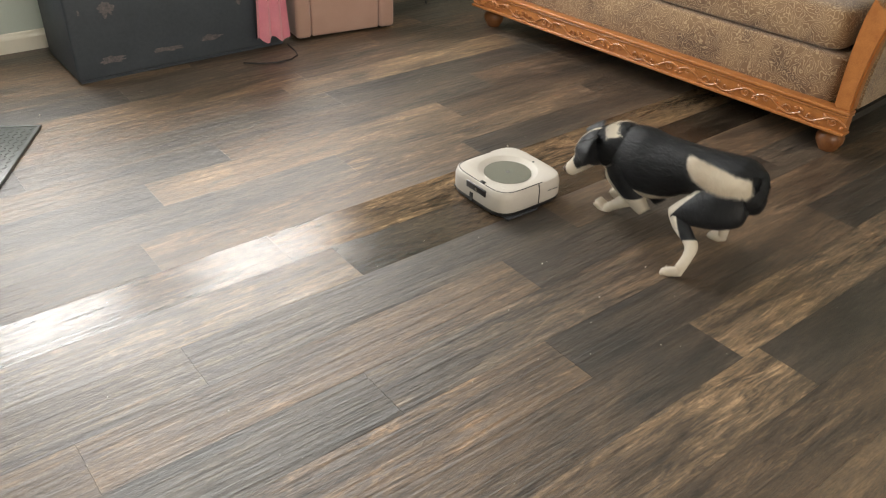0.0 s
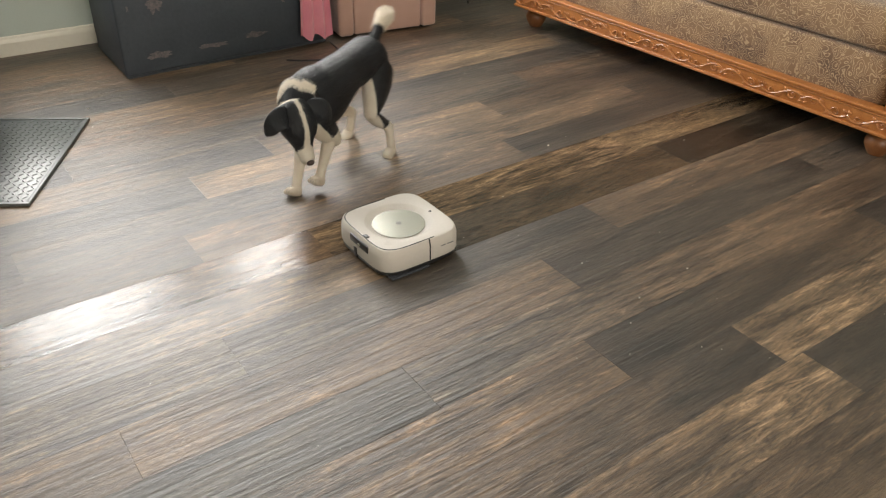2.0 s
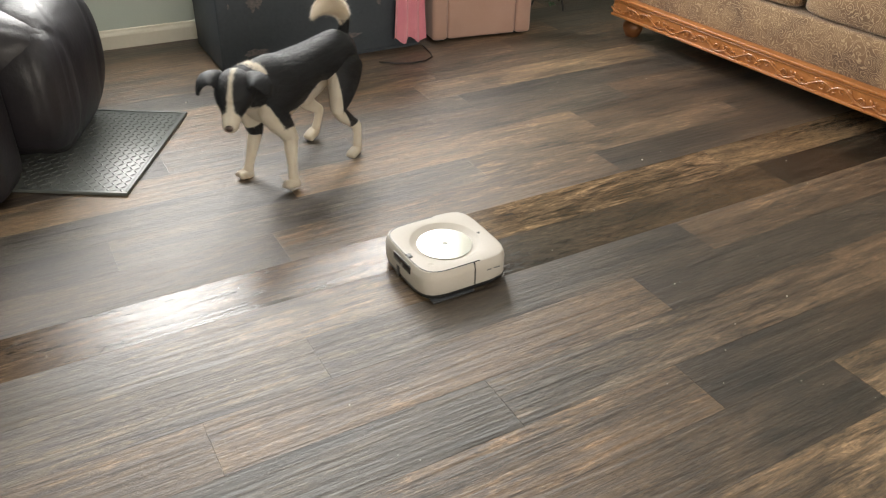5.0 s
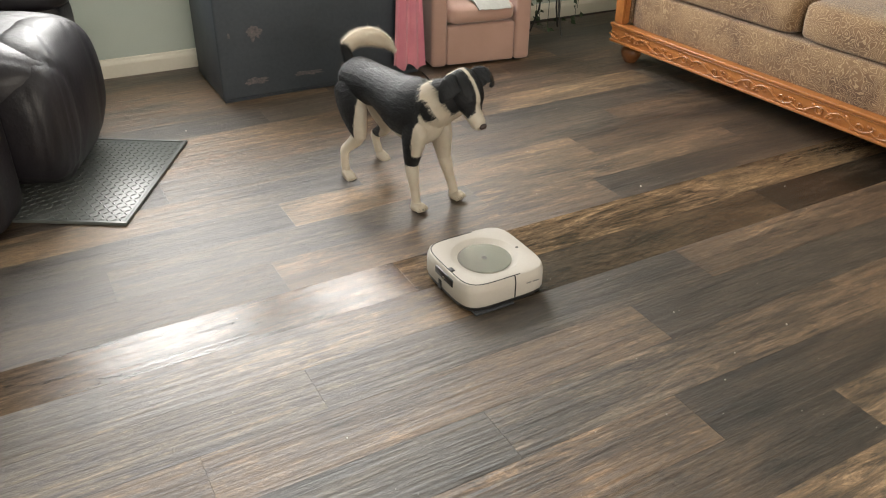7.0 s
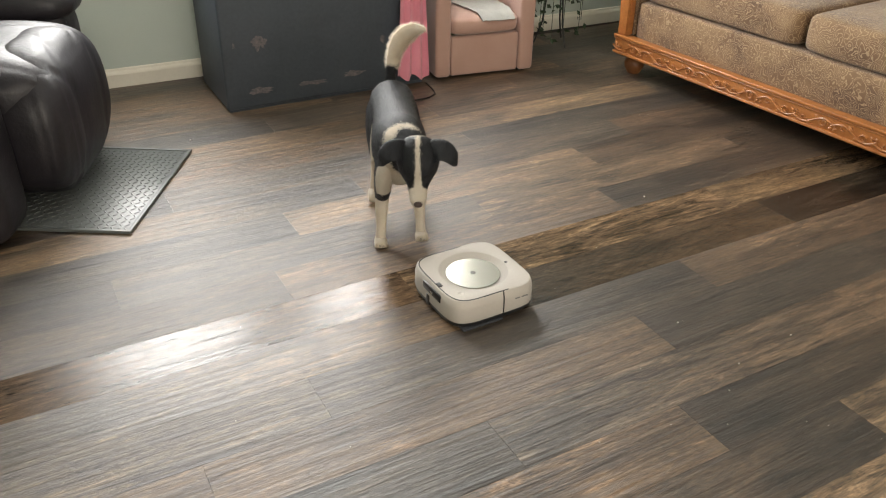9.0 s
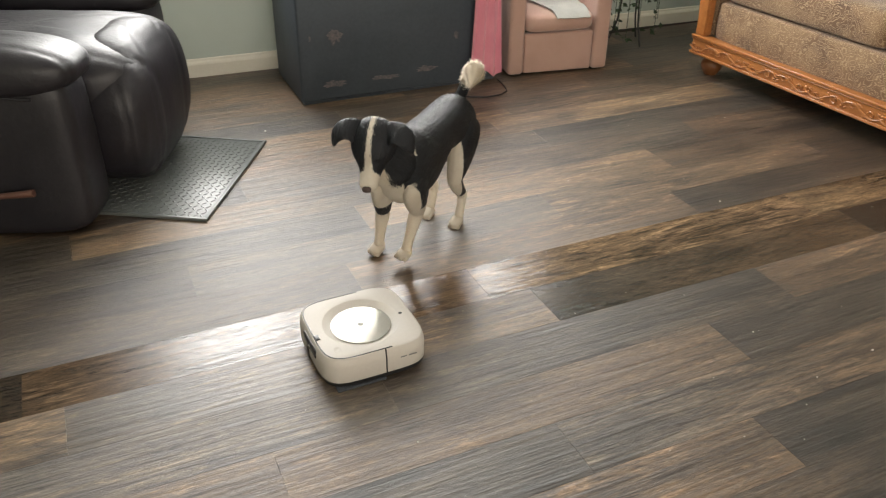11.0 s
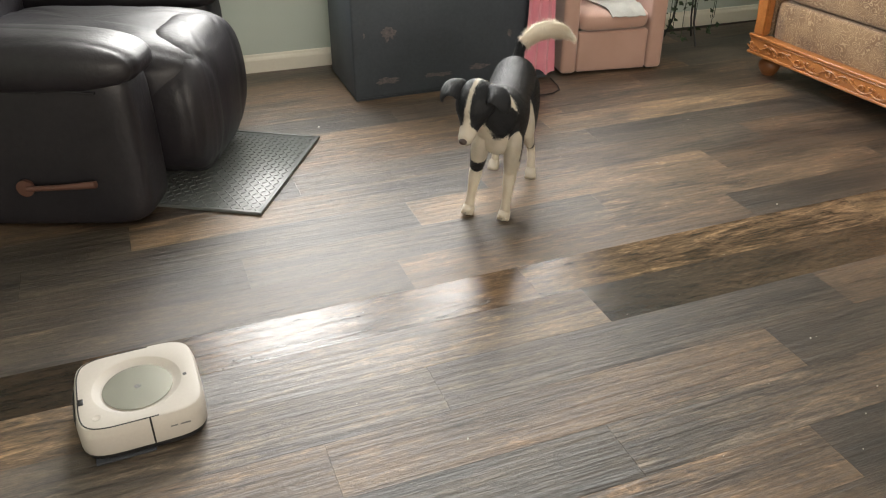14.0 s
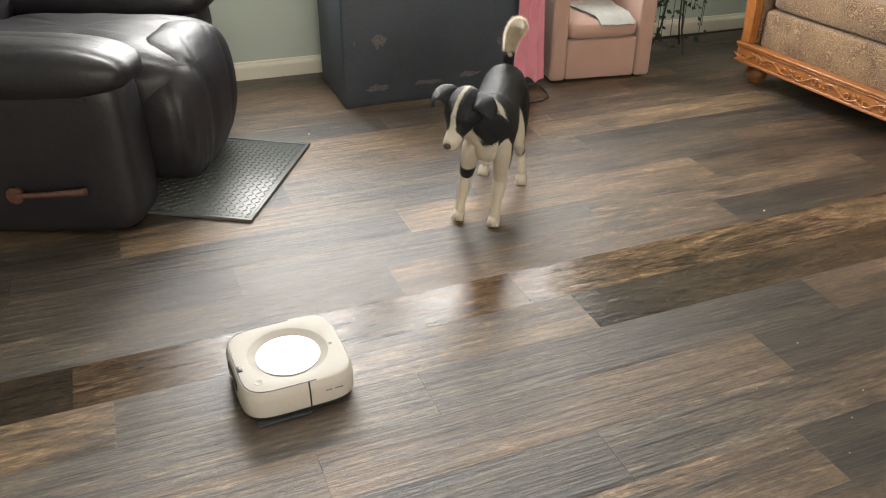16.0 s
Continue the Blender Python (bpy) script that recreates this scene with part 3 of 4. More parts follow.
def grey_cloth():
    """A crumpled cloth that lies on the armchair's seat and hangs over its front."""
    seat = pose(1.965, 3.352, 0, 0, 0, -9.9)
    bm = bmesh.new()
    n, k = 26, 16
    rows = []
    for side in (0, 1):
        g = []
        for i in range(n + 1):
            u = i / n
            y = 0.36 - 0.37 * u
            z = 0.309 - max(0.0, 0.07 - y) ** 2 * 5.5
            row = []
            for j in range(k + 1):
                v = j / k - 0.5
                x = 0.27 + 0.26 * v * (1 - 0.35 * u) + 0.05 * u
                f = 0.010 * noise.noise(Vector((x * 22, y * 18, 2))) + 0.006 * noise.noise(Vector((x * 55, y * 40, 5)))
                row.append(bm.verts.new(seat @ Vector((x, y - 0.004 * side, z + abs(f) + 0.004 * side))))
            g.append(row)
        rows.append(g)
    for side in (0, 1):
        for i in range(n):
            for j in range(k):
                q = [rows[side][i][j], rows[side][i][j + 1], rows[side][i + 1][j + 1], rows[side][i + 1][j]]
                bm.faces.new(q)
    ring = [(0, c) for c in range(k)] + [(r, k) for r in range(n)] + [(n, c) for c in range(k, 0, -1)] + [(r, 0) for r in range(n, 0, -1)]
    for (r, c), (r2, c2) in zip(ring, ring[1:] + ring[:1]):
        bm.faces.new((rows[0][r][c], rows[0][r2][c2], rows[1][r2][c2], rows[1][r][c]))
    bmesh.ops.recalc_face_normals(bm, faces=bm.faces)
    return tagged(part("cloth", bm, GREYCLOTH), "crumpled pale grey cloth on the pink armchair", "cloth")


# ---- carved sofa ----
SOFA = pose(2.845, 3.075, 0, 0, 0, -87.3)
SL = 1.97


def sofa():
    top = thing("sofa", SOFA, "brown paisley sofa with a carved oak rail and bun feet", "sofa")
    rail = part("rail", box((SL, 0.05, 0.084), (SL / 2, 0.025, 0.144), 0.004), OAK, top, "carved oak front rail")
    for z, y, hgt in ((0.190, 0.017, 0.013), (0.177, 0.021, 0.008), (0.108, 0.019, 0.013)):
        part("moulding", box((SL + 0.012, 0.055, hgt), (SL / 2, y, z), 0.004, 3), OAK, rail)
    # scrolled vines in relief
    count = 11
    step = SL / count
    for q in range(count):
        cx = step * (q + 0.5)
        flip = 1 if q % 2 else -1
        bm = bmesh.new()
        pts = [(cx - step * 0.55 + step * 1.1 * k / 16, -0.003, 0.140 + flip * 0.019 * math.sin(k / 16 * 2 * math.pi)) for k in range(17)]
        loft(pts, [(0.0045, 0.0045)] * 17, 6, bm)
        for sx, sz in ((-0.25, 1), (0.25, -1)):
            px, pz = cx + sx * step, 0.140 + flip * sz * 0.004
            sp = [(px + (0.019 - 0.0014 * k) * math.cos(k * 0.55) * sz, -0.003, pz + flip * (0.019 - 0.0014 * k) * math.sin(k * 0.55)) for k in range(12)]
            loft(sp, [0.004 - 0.0001 * k for k in range(12)], 6, bm)
            superquad((0.014, 0.005, 0.008), (0, 0, 0), (1, 1), 8, 6, bm, pose(px + 0.03 * sz, -0.002, pz + flip * 0.012 * sz, 0, 35 * flip * sz, 0))
            superquad((0.011, 0.005, 0.006), (0, 0, 0), (1, 1), 8, 6, bm, pose(px - 0.035 * sz, -0.002, pz - flip * 0.014 * sz, 0, -30 * flip * sz, 0))
        part("carving", bm, OAK, rail)
    for x, y in ((0.07, 0.085), (SL - 0.07, 0.085), (0.07, 0.80), (SL - 0.07, 0.80)):
        part("bun_foot", lathe([(0, 0), (0.030, 0), (0.036, 0.008), (0.050, 0.035), (0.052, 0.055), (0.042, 0.075), (0.032, 0.082), (0.036, 0.09), (0.036, 0.104), (0, 0.104)], 28, m=pose(x, y, 0)), SHADEDOAK, top)
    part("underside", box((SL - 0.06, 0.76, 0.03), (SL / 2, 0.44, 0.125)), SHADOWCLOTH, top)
    part("apron", superquad(((SL - 0.15) / 2, 0.41, 0.095), (SL / 2, 0.442, 0.275), (0.14, 0.08), 64, 16, wobble=0.004, freq=5), PAISLEY, top)
    third = (SL - 0.20) / 2
    for q in range(2):
        part("seat_cushion", superquad((third / 2 - 0.004, 0.37, 0.082), (0.10 + third * (q + 0.5), 0.405, 0.447), (0.26, 0.14), 52, 16, wobble=0.007, freq=6), PAISLEY, top)
        part("back_cushion", superquad((third / 2 - 0.01, 0.13, 0.24), (0.10 + third * (q + 0.5), 0.70, 0.78), (0.45, 0.3), 44, 16, wobble=0.01, freq=6, m=None), PAISLEY, top)
    part("back", box((SL - 0.12, 0.12, 0.78), (SL / 2, 0.83, 0.53), 0.04, 4), PAISLEY, top)
    for end in (0, 1):
        s = -1 if end == 0 else 1
        x0 = 0.038 if end == 0 else SL - 0.028
        curve = [(x0, 0.196), (x0, 0.27), (x0 + s * 0.004, 0.36), (x0 + s * 0.012, 0.45), (x0 + s * 0.025, 0.53), (x0 + s * 0.045, 0.60)]
        wide = [0.040, 0.040, 0.043, 0.047, 0.052, 0.056]
        for yy0, yy1, mat_, nm, grow in ((0.045, 0.80, PAISLEY, "arm", 0.0), (0.0, 0.045, OAK, "arm_facing", -0.006)):
            b2 = bmesh.new()
            secs = []
            for y in (yy0, yy1):
                left = [b2.verts.new((x - w - grow, y, z)) for (x, z), w in zip(curve, wide)]
                right = [b2.verts.new((x + w + grow, y, z)) for (x, z), w in zip(curve, wide)]
                secs.append(left + right[::-1])
            n = len(secs[0])
            for i in range(n):
                b2.faces.new((secs[0][i], secs[0][(i + 1) % n], secs[1][(i + 1) % n], secs[1][i]))
            b2.faces.new(secs[0]), b2.faces.new(secs[1][::-1])
            bmesh.ops.recalc_face_normals(b2, faces=b2.faces)
            bmesh.ops.bevel(b2, geom=[e for e in b2.edges if e.is_manifold and e.calc_face_angle(0) > 0.6], offset=0.008, segments=2, affect="EDGES")
            ob = part(nm, b2, mat_, top)
        part("scroll", lathe([(0, -0.40), (0.055, -0.40), (0.07, -0.38), (0.07, 0.38), (0.055, 0.40), (0, 0.40)], 28, m=pose(x0 + s * 0.05, 0.40, 0.625, 90, 0, 0)), PAISLEY, top)
    return top


# ---- robot mop ----
SHELL = surface("white_plastic", (0.48, 0.445, 0.40), (0.53, 0.495, 0.45), 0.52, 4, 120, 0.03, spread=0.05, spec=0.35)
DARKPLASTIC = surface("dark_plastic", (0.012, 0.012, 0.013), (0.022, 0.022, 0.023), 0.35, 8, 90, 0.08)
DISC = surface("brushed_disc", (0.40, 0.39, 0.35), (0.47, 0.46, 0.41), 0.24, 6, 200, 0.03, metal=0.75, spread=0.04)
PAD = surface("mop_pad", (0.028, 0.032, 0.040), (0.05, 0.055, 0.065), 0.9, 20, 200, 0.5)
GREYMARK = surface("grey_print", (0.16, 0.16, 0.16), (0.2, 0.2, 0.2), 0.5)


def squircle(hx, hy, z, n=72, p=5.0):
    out = []
    for i in range(n):
        a = 2 * math.pi * i / n
        c, d = math.cos(a), math.sin(a)
        r = 1.0 / (abs(c / hx) ** p + abs(d / hy) ** p) ** (1 / p)
        out.append(Vector((r * c, r * d, z)))
    return out


def skin(rings, bm=None, cap=(True, False)):
    bm = bm or bmesh.new()
    vs = [[bm.verts.new(p) for p in ring] for ring in rings]
    n = len(vs[0])
    for a, b in zip(vs, vs[1:]):
        for i in range(n):
            bm.faces.new((a[i], a[(i + 1) % n], b[(i + 1) % n], b[i]))
    if cap[0]:
        bm.faces.new(vs[0][::-1])
    if cap[1]:
        bm.faces.new(vs[-1])
    return bm


def robot_mop():
    top = thing("robot_mop", pose(1.2, 1.662, 0), "white square robot mop with a round grey disc on top", "robot mop")
    circle = lambda r, z: [Vector((r * math.cos(2 * math.pi * i / 72), r * math.sin(2 * math.pi * i / 72), z)) for i in range(72)]
    hx, hy = 0.1415, 0.1415
    part("shell", skin([squircle(hx * 0.96, hy * 0.96, 0.020), squircle(hx * 0.992, hy * 0.992, 0.0205), squircle(hx, hy, 0.0225), squircle(hx, hy, 0.066), squircle(hx * 0.996, hy * 0.996, 0.070), squircle(hx * 0.965, hy * 0.965, 0.0855), squircle(hx * 0.955, hy * 0.955, 0.0872), squircle(hx * 0.935, hy * 0.935, 0.0880),
                        circle(0.102, 0.0876), circle(0.0995, 0.0868), circle(0.085, 0.0768), circle(0.082, 0.0762), circle(0.001, 0.0762)]), SHELL, top)
    part("skirt", skin([squircle(hx * 0.955, hy * 0.955, 0.005), squircle(hx * 0.978, hy * 0.978, 0.009), squircle(hx * 0.982, hy * 0.982, 0.026)], cap=(True, True)), DARKPLASTIC, top)
    part("pad", box((0.13, 0.284, 0.007), (-0.050, -0.001, 0.0036), 0.003), PAD, top, "dark grey mop pad")
    disc = part("disc", lathe([(0, 0.0763), (0.0790, 0.0763), (0.0800, 0.0775), (0.0790, 0.0788), (0, 0.0792)], 64), DISC, top, "round brushed grey disc")
    part("emblem", lathe([(0.0025, 0.0790), (0.0072, 0.0790), (0.0072, 0.0796), (0.0025, 0.0797)], 24), GREYMARK, disc)
    # seam of the lid: along one side, the front and the other side
    pts = []
    for i in range(61):
        a = math.radians(75 + 210 * i / 60)
        c, d = math.cos(a), math.sin(a)
        qx, qy = hx * 0.93, hy * 0.93
        r = 1.0 / (abs(c / qx) ** 5 + abs(d / qy) ** 5) ** (1 / 5)
        pts.append((r * c, r * d, 0.0874))
    part("lid_seam", loft(pts, [0.0019] * len(pts), 6), DARKPLASTIC, top)
    for sy in (-1, 1):
        part("side_seam", loft([(0.016, sy * hy * 0.999, 0.023), (0.016, sy * hy * 0.999, 0.066), (0.016, sy * hy * 0.995, 0.070), (0.016, sy * hy * 0.964, 0.0855), (0.016, sy * hy * 0.935, 0.0878)], [0.0022] * 5, 8, up=(1, 0, 0)), DARKPLASTIC, top)
    slot = part("camera_window", box((0.012, 0.100, 0.024), (-hx * 0.978, -0.008, 0.064), 0.0045, 3), DARKPLASTIC, top)
    part("lens", lathe([(0.0035, 0), (0.006, 0), (0.006, 0.002), (0.0035, 0.0025), (0, 0.001)], 20, m=pose(-hx * 0.978 - 0.0058, -0.012, 0.062, 0, -90, 0)), DISC, slot)
    part("spray_notch", box((0.008, 0.018, 0.032), (-hx * 0.985, 0.014, 0.026), 0.002), DARKPLASTIC, top)
    part("latch", box((0.012, 0.020, 0.004), (-hx * 0.885, -0.022, 0.0885), 0.0012), DARKPLASTIC, top)
    part("button", lathe([(0.0085, 0.0862), (0.0105, 0.0862), (0.0100, 0.0870), (0.0085, 0.0870), (0.0075, 0.0864), (0, 0.0866)], 24, m=pose(-0.094, -0.088, 0.0014)), SHELL, top)
    part("sensor", lathe([(0, 0.0868), (0.0046, 0.0868), (0.0052, 0.0858), (0, 0.0857)], 20, m=pose(0.108, -0.008, 0.0014)), DARKPLASTIC, top)
    for x, w in ((0.062, 0.016), (0.087, 0.022)):
        part("print_bar", box((w, 0.001, 0.0032), (x, -hy * 0.9995, 0.0560)), GREYMARK, top)
    for ob in top.children_recursive:
        ob.data.transform(Matrix.Scale(1.045, 4, (0, 0, 1)))
    return top


# ---- dog ----
def coat_material():
    """Short dog hair, black or white by the mesh's own coat value; the white lets some light through."""
    m, nt, b, link = nodes_of("dog_coat")
    at = add(nt, "ShaderNodeAttribute", attribute_name="coat")
    co = nt.nodes.new("ShaderNodeTexCoord")
    fine = add(nt, "ShaderNodeTexNoise", Scale=150.0, Detail=3.0, Roughness=0.6)
    broad = add(nt, "ShaderNodeTexNoise", Scale=14.0, Detail=3.0, Roughness=0.6)
    for n in (fine, broad):
        link(co.outputs["Object"], n.inputs["Vector"])
    rag = add(nt, "ShaderNodeMath", operation="MULTIPLY_ADD")
    link(fine.outputs["Fac"], rag.inputs[0])
    rag.inputs[1].default_value = 0.5
    link(at.outputs["Fac"], rag.inputs[2])
    white = ramp(nt, [(0.62, (0, 0, 0)), (0.88, (1, 1, 1))], rag.outputs[0])
    black = ramp(nt, [(0.3, (0.006, 0.0065, 0.008)), (0.7, (0.014, 0.015, 0.018))], broad.outputs["Fac"])
    pale = ramp(nt, [(0.3, (0.70, 0.62, 0.51)), (0.7, (0.82, 0.76, 0.66))], broad.outputs["Fac"])
    mix = add(nt, "ShaderNodeMix", data_type="RGBA")
    link(white.outputs[0], mix.inputs["Factor"])
    link(black.outputs[0], mix.inputs[6])
    link(pale.outputs[0], mix.inputs[7])
    link(mix.outputs[2], b.inputs["Base Color"])
    b.inputs["Roughness"].default_value = 0.48
    b.inputs["Specular IOR Level"].default_value = 0.28
    lay = add(nt, "ShaderNodeMapping", Scale=(0.35, 1.0, 1.0))
    link(co.outputs["Object"], lay.inputs[0])
    tuft = add(nt, "ShaderNodeTexNoise", Scale=70.0, Detail=5.0, Roughness=0.7, Distortion=0.6)
    link(lay.outputs[0], tuft.inputs["Vector"])
    bp = add(nt, "ShaderNodeBump", Strength=0.75, Distance=0.006)
    link(tuft.outputs["Fac"], bp.inputs["Height"])
    link(bp.outputs[0], b.inputs["Normal"])
    tr = nt.nodes.new("ShaderNodeBsdfTranslucent")
    link(mix.outputs[2], tr.inputs["Color"])
    share = add(nt, "ShaderNodeMath", operation="MULTIPLY")
    link(white.outputs[0], share.inputs[0])
    share.inputs[1].default_value = 0.4
    both = nt.nodes.new("ShaderNodeMixShader")
    link(share.outputs[0], both.inputs[0])
    link(b.outputs[0], both.inputs[1])
    link(tr.outputs[0], both.inputs[2])
    link(both.outputs[0], nt.nodes["Material Output"].inputs["Surface"])
    return m


COAT = coat_material()
NOSE = surface("dog_nose", (0.035, 0.02, 0.017), (0.06, 0.036, 0.03), 0.4, 40, 300, 0.3)
EYE = surface("dog_eye", (0.01, 0.006, 0.004), (0.016, 0.01, 0.006), 0.12, 10, 10, 0.0)


def fur(bm, count, length, lean, seed, keep=None, rise=0.5):
    """Scatter short single-blade hairs over a closed mesh, leaning along lean."""
    rng = random.Random(seed)
    faces = [f for f in bm.faces if keep is None or keep(f.calc_center_median())]
    areas = [f.calc_area() for f in faces]
    bm.normal_update()
    lean = Vector(lean)
    layer = bm.verts.layers.float.get("coat")
    for f in rng.choices(faces, areas, k=count):
        vs = [v.co for v in f.verts]
        u, v = rng.random(), rng.random()
        if len(vs) == 4:
            p = (vs[0] * (1 - u) + vs[1] * u) * (1 - v) + (vs[3] * (1 - u) + vs[2] * u) * v
        else:
            u, v = (u, v) if u + v < 1 else (1 - u, 1 - v)
            p = vs[0] + (vs[1] - vs[0]) * u + (vs[2] - vs[0]) * v
        n = f.normal
        d = (n * rise + (lean - n * lean.dot(n)) + Vector((rng.uniform(-0.3, 0.3), rng.uniform(-0.3, 0.3), rng.uniform(-0.3, 0.3)))).normalized()
        side = d.cross(n)
        if side.length < 1e-4:
            continue
        side = side.normalized() * 0.0007
        tip = p + d * length * rng.uniform(0.6, 1.2)
        blade = (bm.verts.new(p - side), bm.verts.new(p + side), bm.verts.new(tip))
        bm.faces.new(blade)
        if layer is not None:
            near = min(f.verts, key=lambda q: (q.co - p).length_squared)
            for q in blade:
                q[layer] = near[layer]


def paint(bm, white):
    """White hair where white() is above nought, which is about the distance to the border."""
    layer = bm.verts.layers.float.get("coat") or bm.verts.layers.float.new("coat")
    for v in bm.verts:
        v[layer] = max(0.0, min(1.0, 0.5 + 70.0 * white(v.co)))


def limb(points, radii, sides=26, k=6, up=(1, 0, 0), bm=None):
    """A smooth tube: a spline through the points and radii."""
    pts = [Vector(p) for p in points]
    rad = [Vector((*r, 0)) if isinstance(r, tuple) else Vector((r, r, 0)) for r in radii]
    def spline(v, i, t):
        a, b, c, d = v[max(i - 1, 0)], v[i], v[i + 1], v[min(i + 2, len(v) - 1)]
        return 0.5 * (2 * b + (c - a) * t + (2 * a - 5 * b + 4 * c - d) * t * t + (3 * b - a - 3 * c + d) * t ** 3)
    ps, rs = [], []
    for i in range(len(pts) - 1):
        for q in range(k):
            ps.append(spline(pts, i, q / k))
            rs.append(spline(rad, i, q / k))
    ps.append(pts[-1])
    rs.append(rad[-1])
    return loft(ps, [(max(r.x, 0.002), max(r.y, 0.002)) for r in rs], sides, bm, up=up)


HIP, SHOULDER, NECK, TAIL = Vector((-0.180, 0.0, -0.025)), Vector((0.178, 0.0, -0.055)), Vector((0.200, 0, 0.035)), Vector((-0.228, 0, 0.050))
BONES = {"fore": (0.118, 0.172), "hind": (0.148, 0.186)}


TIP_AT = []                                  # where the tail bends


def build_dog():
    dog = thing("dog", pose(1.3, 2.3, 0), "young black and white dog with a white-tipped tail", "dog")
    bm = bmesh.new()
    prof = [(-0.235, 0.026, 0.022, 0.030), (-0.222, 0.024, 0.052, 0.054), (-0.19, 0.018, 0.074, 0.076), (-0.13, 0.016, 0.077, 0.078), (-0.06, 0.020, 0.072, 0.070), (0.0, 0.010, 0.078, 0.082),
            (0.06, -0.006, 0.085, 0.102), (0.11, -0.010, 0.086, 0.112), (0.155, -0.002, 0.078, 0.104), (0.19, 0.004, 0.058, 0.080), (0.212, 0.006, 0.025, 0.04)]
    limb([(p[0] * 1.12, 0, p[1]) for p in prof], [(p[2], p[3]) for p in prof], 44, 6, (0, 0, 1), bm)
    paint(bm, lambda c: max(min(c.x - 0.130, 0.050 - abs(c.y + 0.010), 0.5 * max(0, c.x - 0.15) - 0.015 - c.z), -0.080 - c.z))
    fur(bm, 16000, 0.011, (-1, 0, -0.3), 1, rise=0.10)
    part("torso", bm, COAT, dog, "black back with a white chest and belly")

    # neck: from its base along local x
    bm = limb([(-0.042, 0, -0.030), (-0.020, 0, -0.022), (0.004, 0, -0.012), (0.03, 0, -0.003), (0.06, 0, 0.001), (0.09, 0, 0.002), (0.108, 0, 0.0)], [(0.030, 0.036), (0.058, 0.064), (0.066, 0.076), (0.064, 0.074), (0.060, 0.069), (0.055, 0.061), (0.042, 0.048)], 36, 6, (0, 0, 1))
    paint(bm, lambda c: max(min(c.x + 0.25 * c.z - 0.004 - 0.010 * math.sin(70 * c.y + 1) - 0.006 * math.sin(190 * c.y), 0.050 - c.x - 0.25 * c.z + 0.008 * math.sin(90 * c.y), 0.022 - c.y + 0.9 * c.z), min(-0.034 - c.z, 0.040 - c.y)))
    fur(bm, 8000, 0.017, (-1, 0, -0.4), 2, rise=0.25)
    part("neck", bm, COAT, dog, "white furry collar")

    # head: skull at the origin, muzzle along local x
    bm = bmesh.new()
    sec = [(-0.060, 0.004, 0.022, 0.024), (-0.050, 0.004, 0.040, 0.040), (-0.025, 0.006, 0.054, 0.050), (0.005, 0.006, 0.056, 0.050), (0.030, 0.002, 0.049, 0.044), (0.050, -0.006, 0.036, 0.034), (0.068, -0.011, 0.027, 0.027),
           (0.090, -0.014, 0.023, 0.023), (0.108, -0.015, 0.020, 0.020), (0.118, -0.014, 0.012, 0.012)]
    limb([(p[0], 0, p[1]) for p in sec], [(p[2], p[3]) for p in sec], 44, 6, (0, 0, 1), bm)
    paint(bm, lambda c: max(c.x - 0.079, min(0.0065 + 0.14 * max(0, c.x - 0.045) - abs(c.y), c.z), -0.052 - c.x, min(-0.018 - c.z, c.x - 0.03)))
    fur(bm, 3600, 0.006, (-1, 0, 0), 3, rise=0.12)
    bmesh.ops.scale(bm, vec=(1.1, 1.12, 1.12), verts=bm.verts)
    head = part("head", bm, COAT, dog, "black face with a white blaze and muzzle")
    part("nose", superquad((0.009, 0.013, 0.010), (0.131, 0, -0.008), (0.9, 0.9), 14, 8), NOSE, head, "dark brown nose")
    for s in (-1, 1):
        part("eye", superquad((0.006, 0.006, 0.006), (0.049, s * 0.034, 0.016), (1, 1), 12, 8), EYE, head)
        bm = bmesh.new()
        rows = []
        # a half-folded ear: up and out, the tip hanging
        for (x, y, z), wd in (((-0.010, 0.034, 0.036), 0.028), ((-0.012, 0.052, 0.047), 0.030), ((-0.008, 0.070, 0.050), 0.029), ((0.000, 0.086, 0.042), 0.025), ((0.009, 0.096, 0.026), 0.018), ((0.014, 0.099, 0.008), 0.006)):
            rows.append(((x * 1.1, s * y * 1.1, z * 1.1), wd * 1.15))
        limb([r[0] for r in rows], [(r[1], 0.0055) for r in rows], 16, 4, (0, 0.4 * s, 1), bm)
        paint(bm, lambda c: -1)
        fur(bm, 600, 0.006, (0, s * 0.6, -0.6), 5, rise=0.12)
        part("ear", bm, COAT, head)

    # tail: a curved sweep that starts along local x and bends up
    pts = []
    for k in range(15):
        a = radians(-8 + (7.5 if k < 7 else 10.5) * (k - (0 if k < 7 else 2)))
        pts.append((pts[-1][0] + 0.0205 * math.cos(a), 0, pts[-1][2] + 0.0205 * math.sin(a)) if pts else (0, 0, 0))
    rad = [0.026, 0.021, 0.018, 0.017, 0.018, 0.020, 0.022, 0.025, 0.027, 0.028, 0.027, 0.024, 0.019, 0.012, 0.004]
    bm = limb(pts[:5], rad[:5], 18, 3, (0, 1, 0))
    paint(bm, lambda c: -1)
    fur(bm, 1800, 0.014, (0.8, 0, 0.3), 6, rise=0.2)
    tail = part("tail", bm, COAT, dog)
    TIP_AT.append(Vector(pts[4]))
    bm = limb(pts[4:], rad[4:], 18, 3, (0, 1, 0))
    paint(bm, lambda c: 1)
    fur(bm, 5200, 0.017, (-0.4, 0, 0.5), 7, rise=0.25)
    part("tail_tip", bm, COAT, tail, "white tip of the tail")

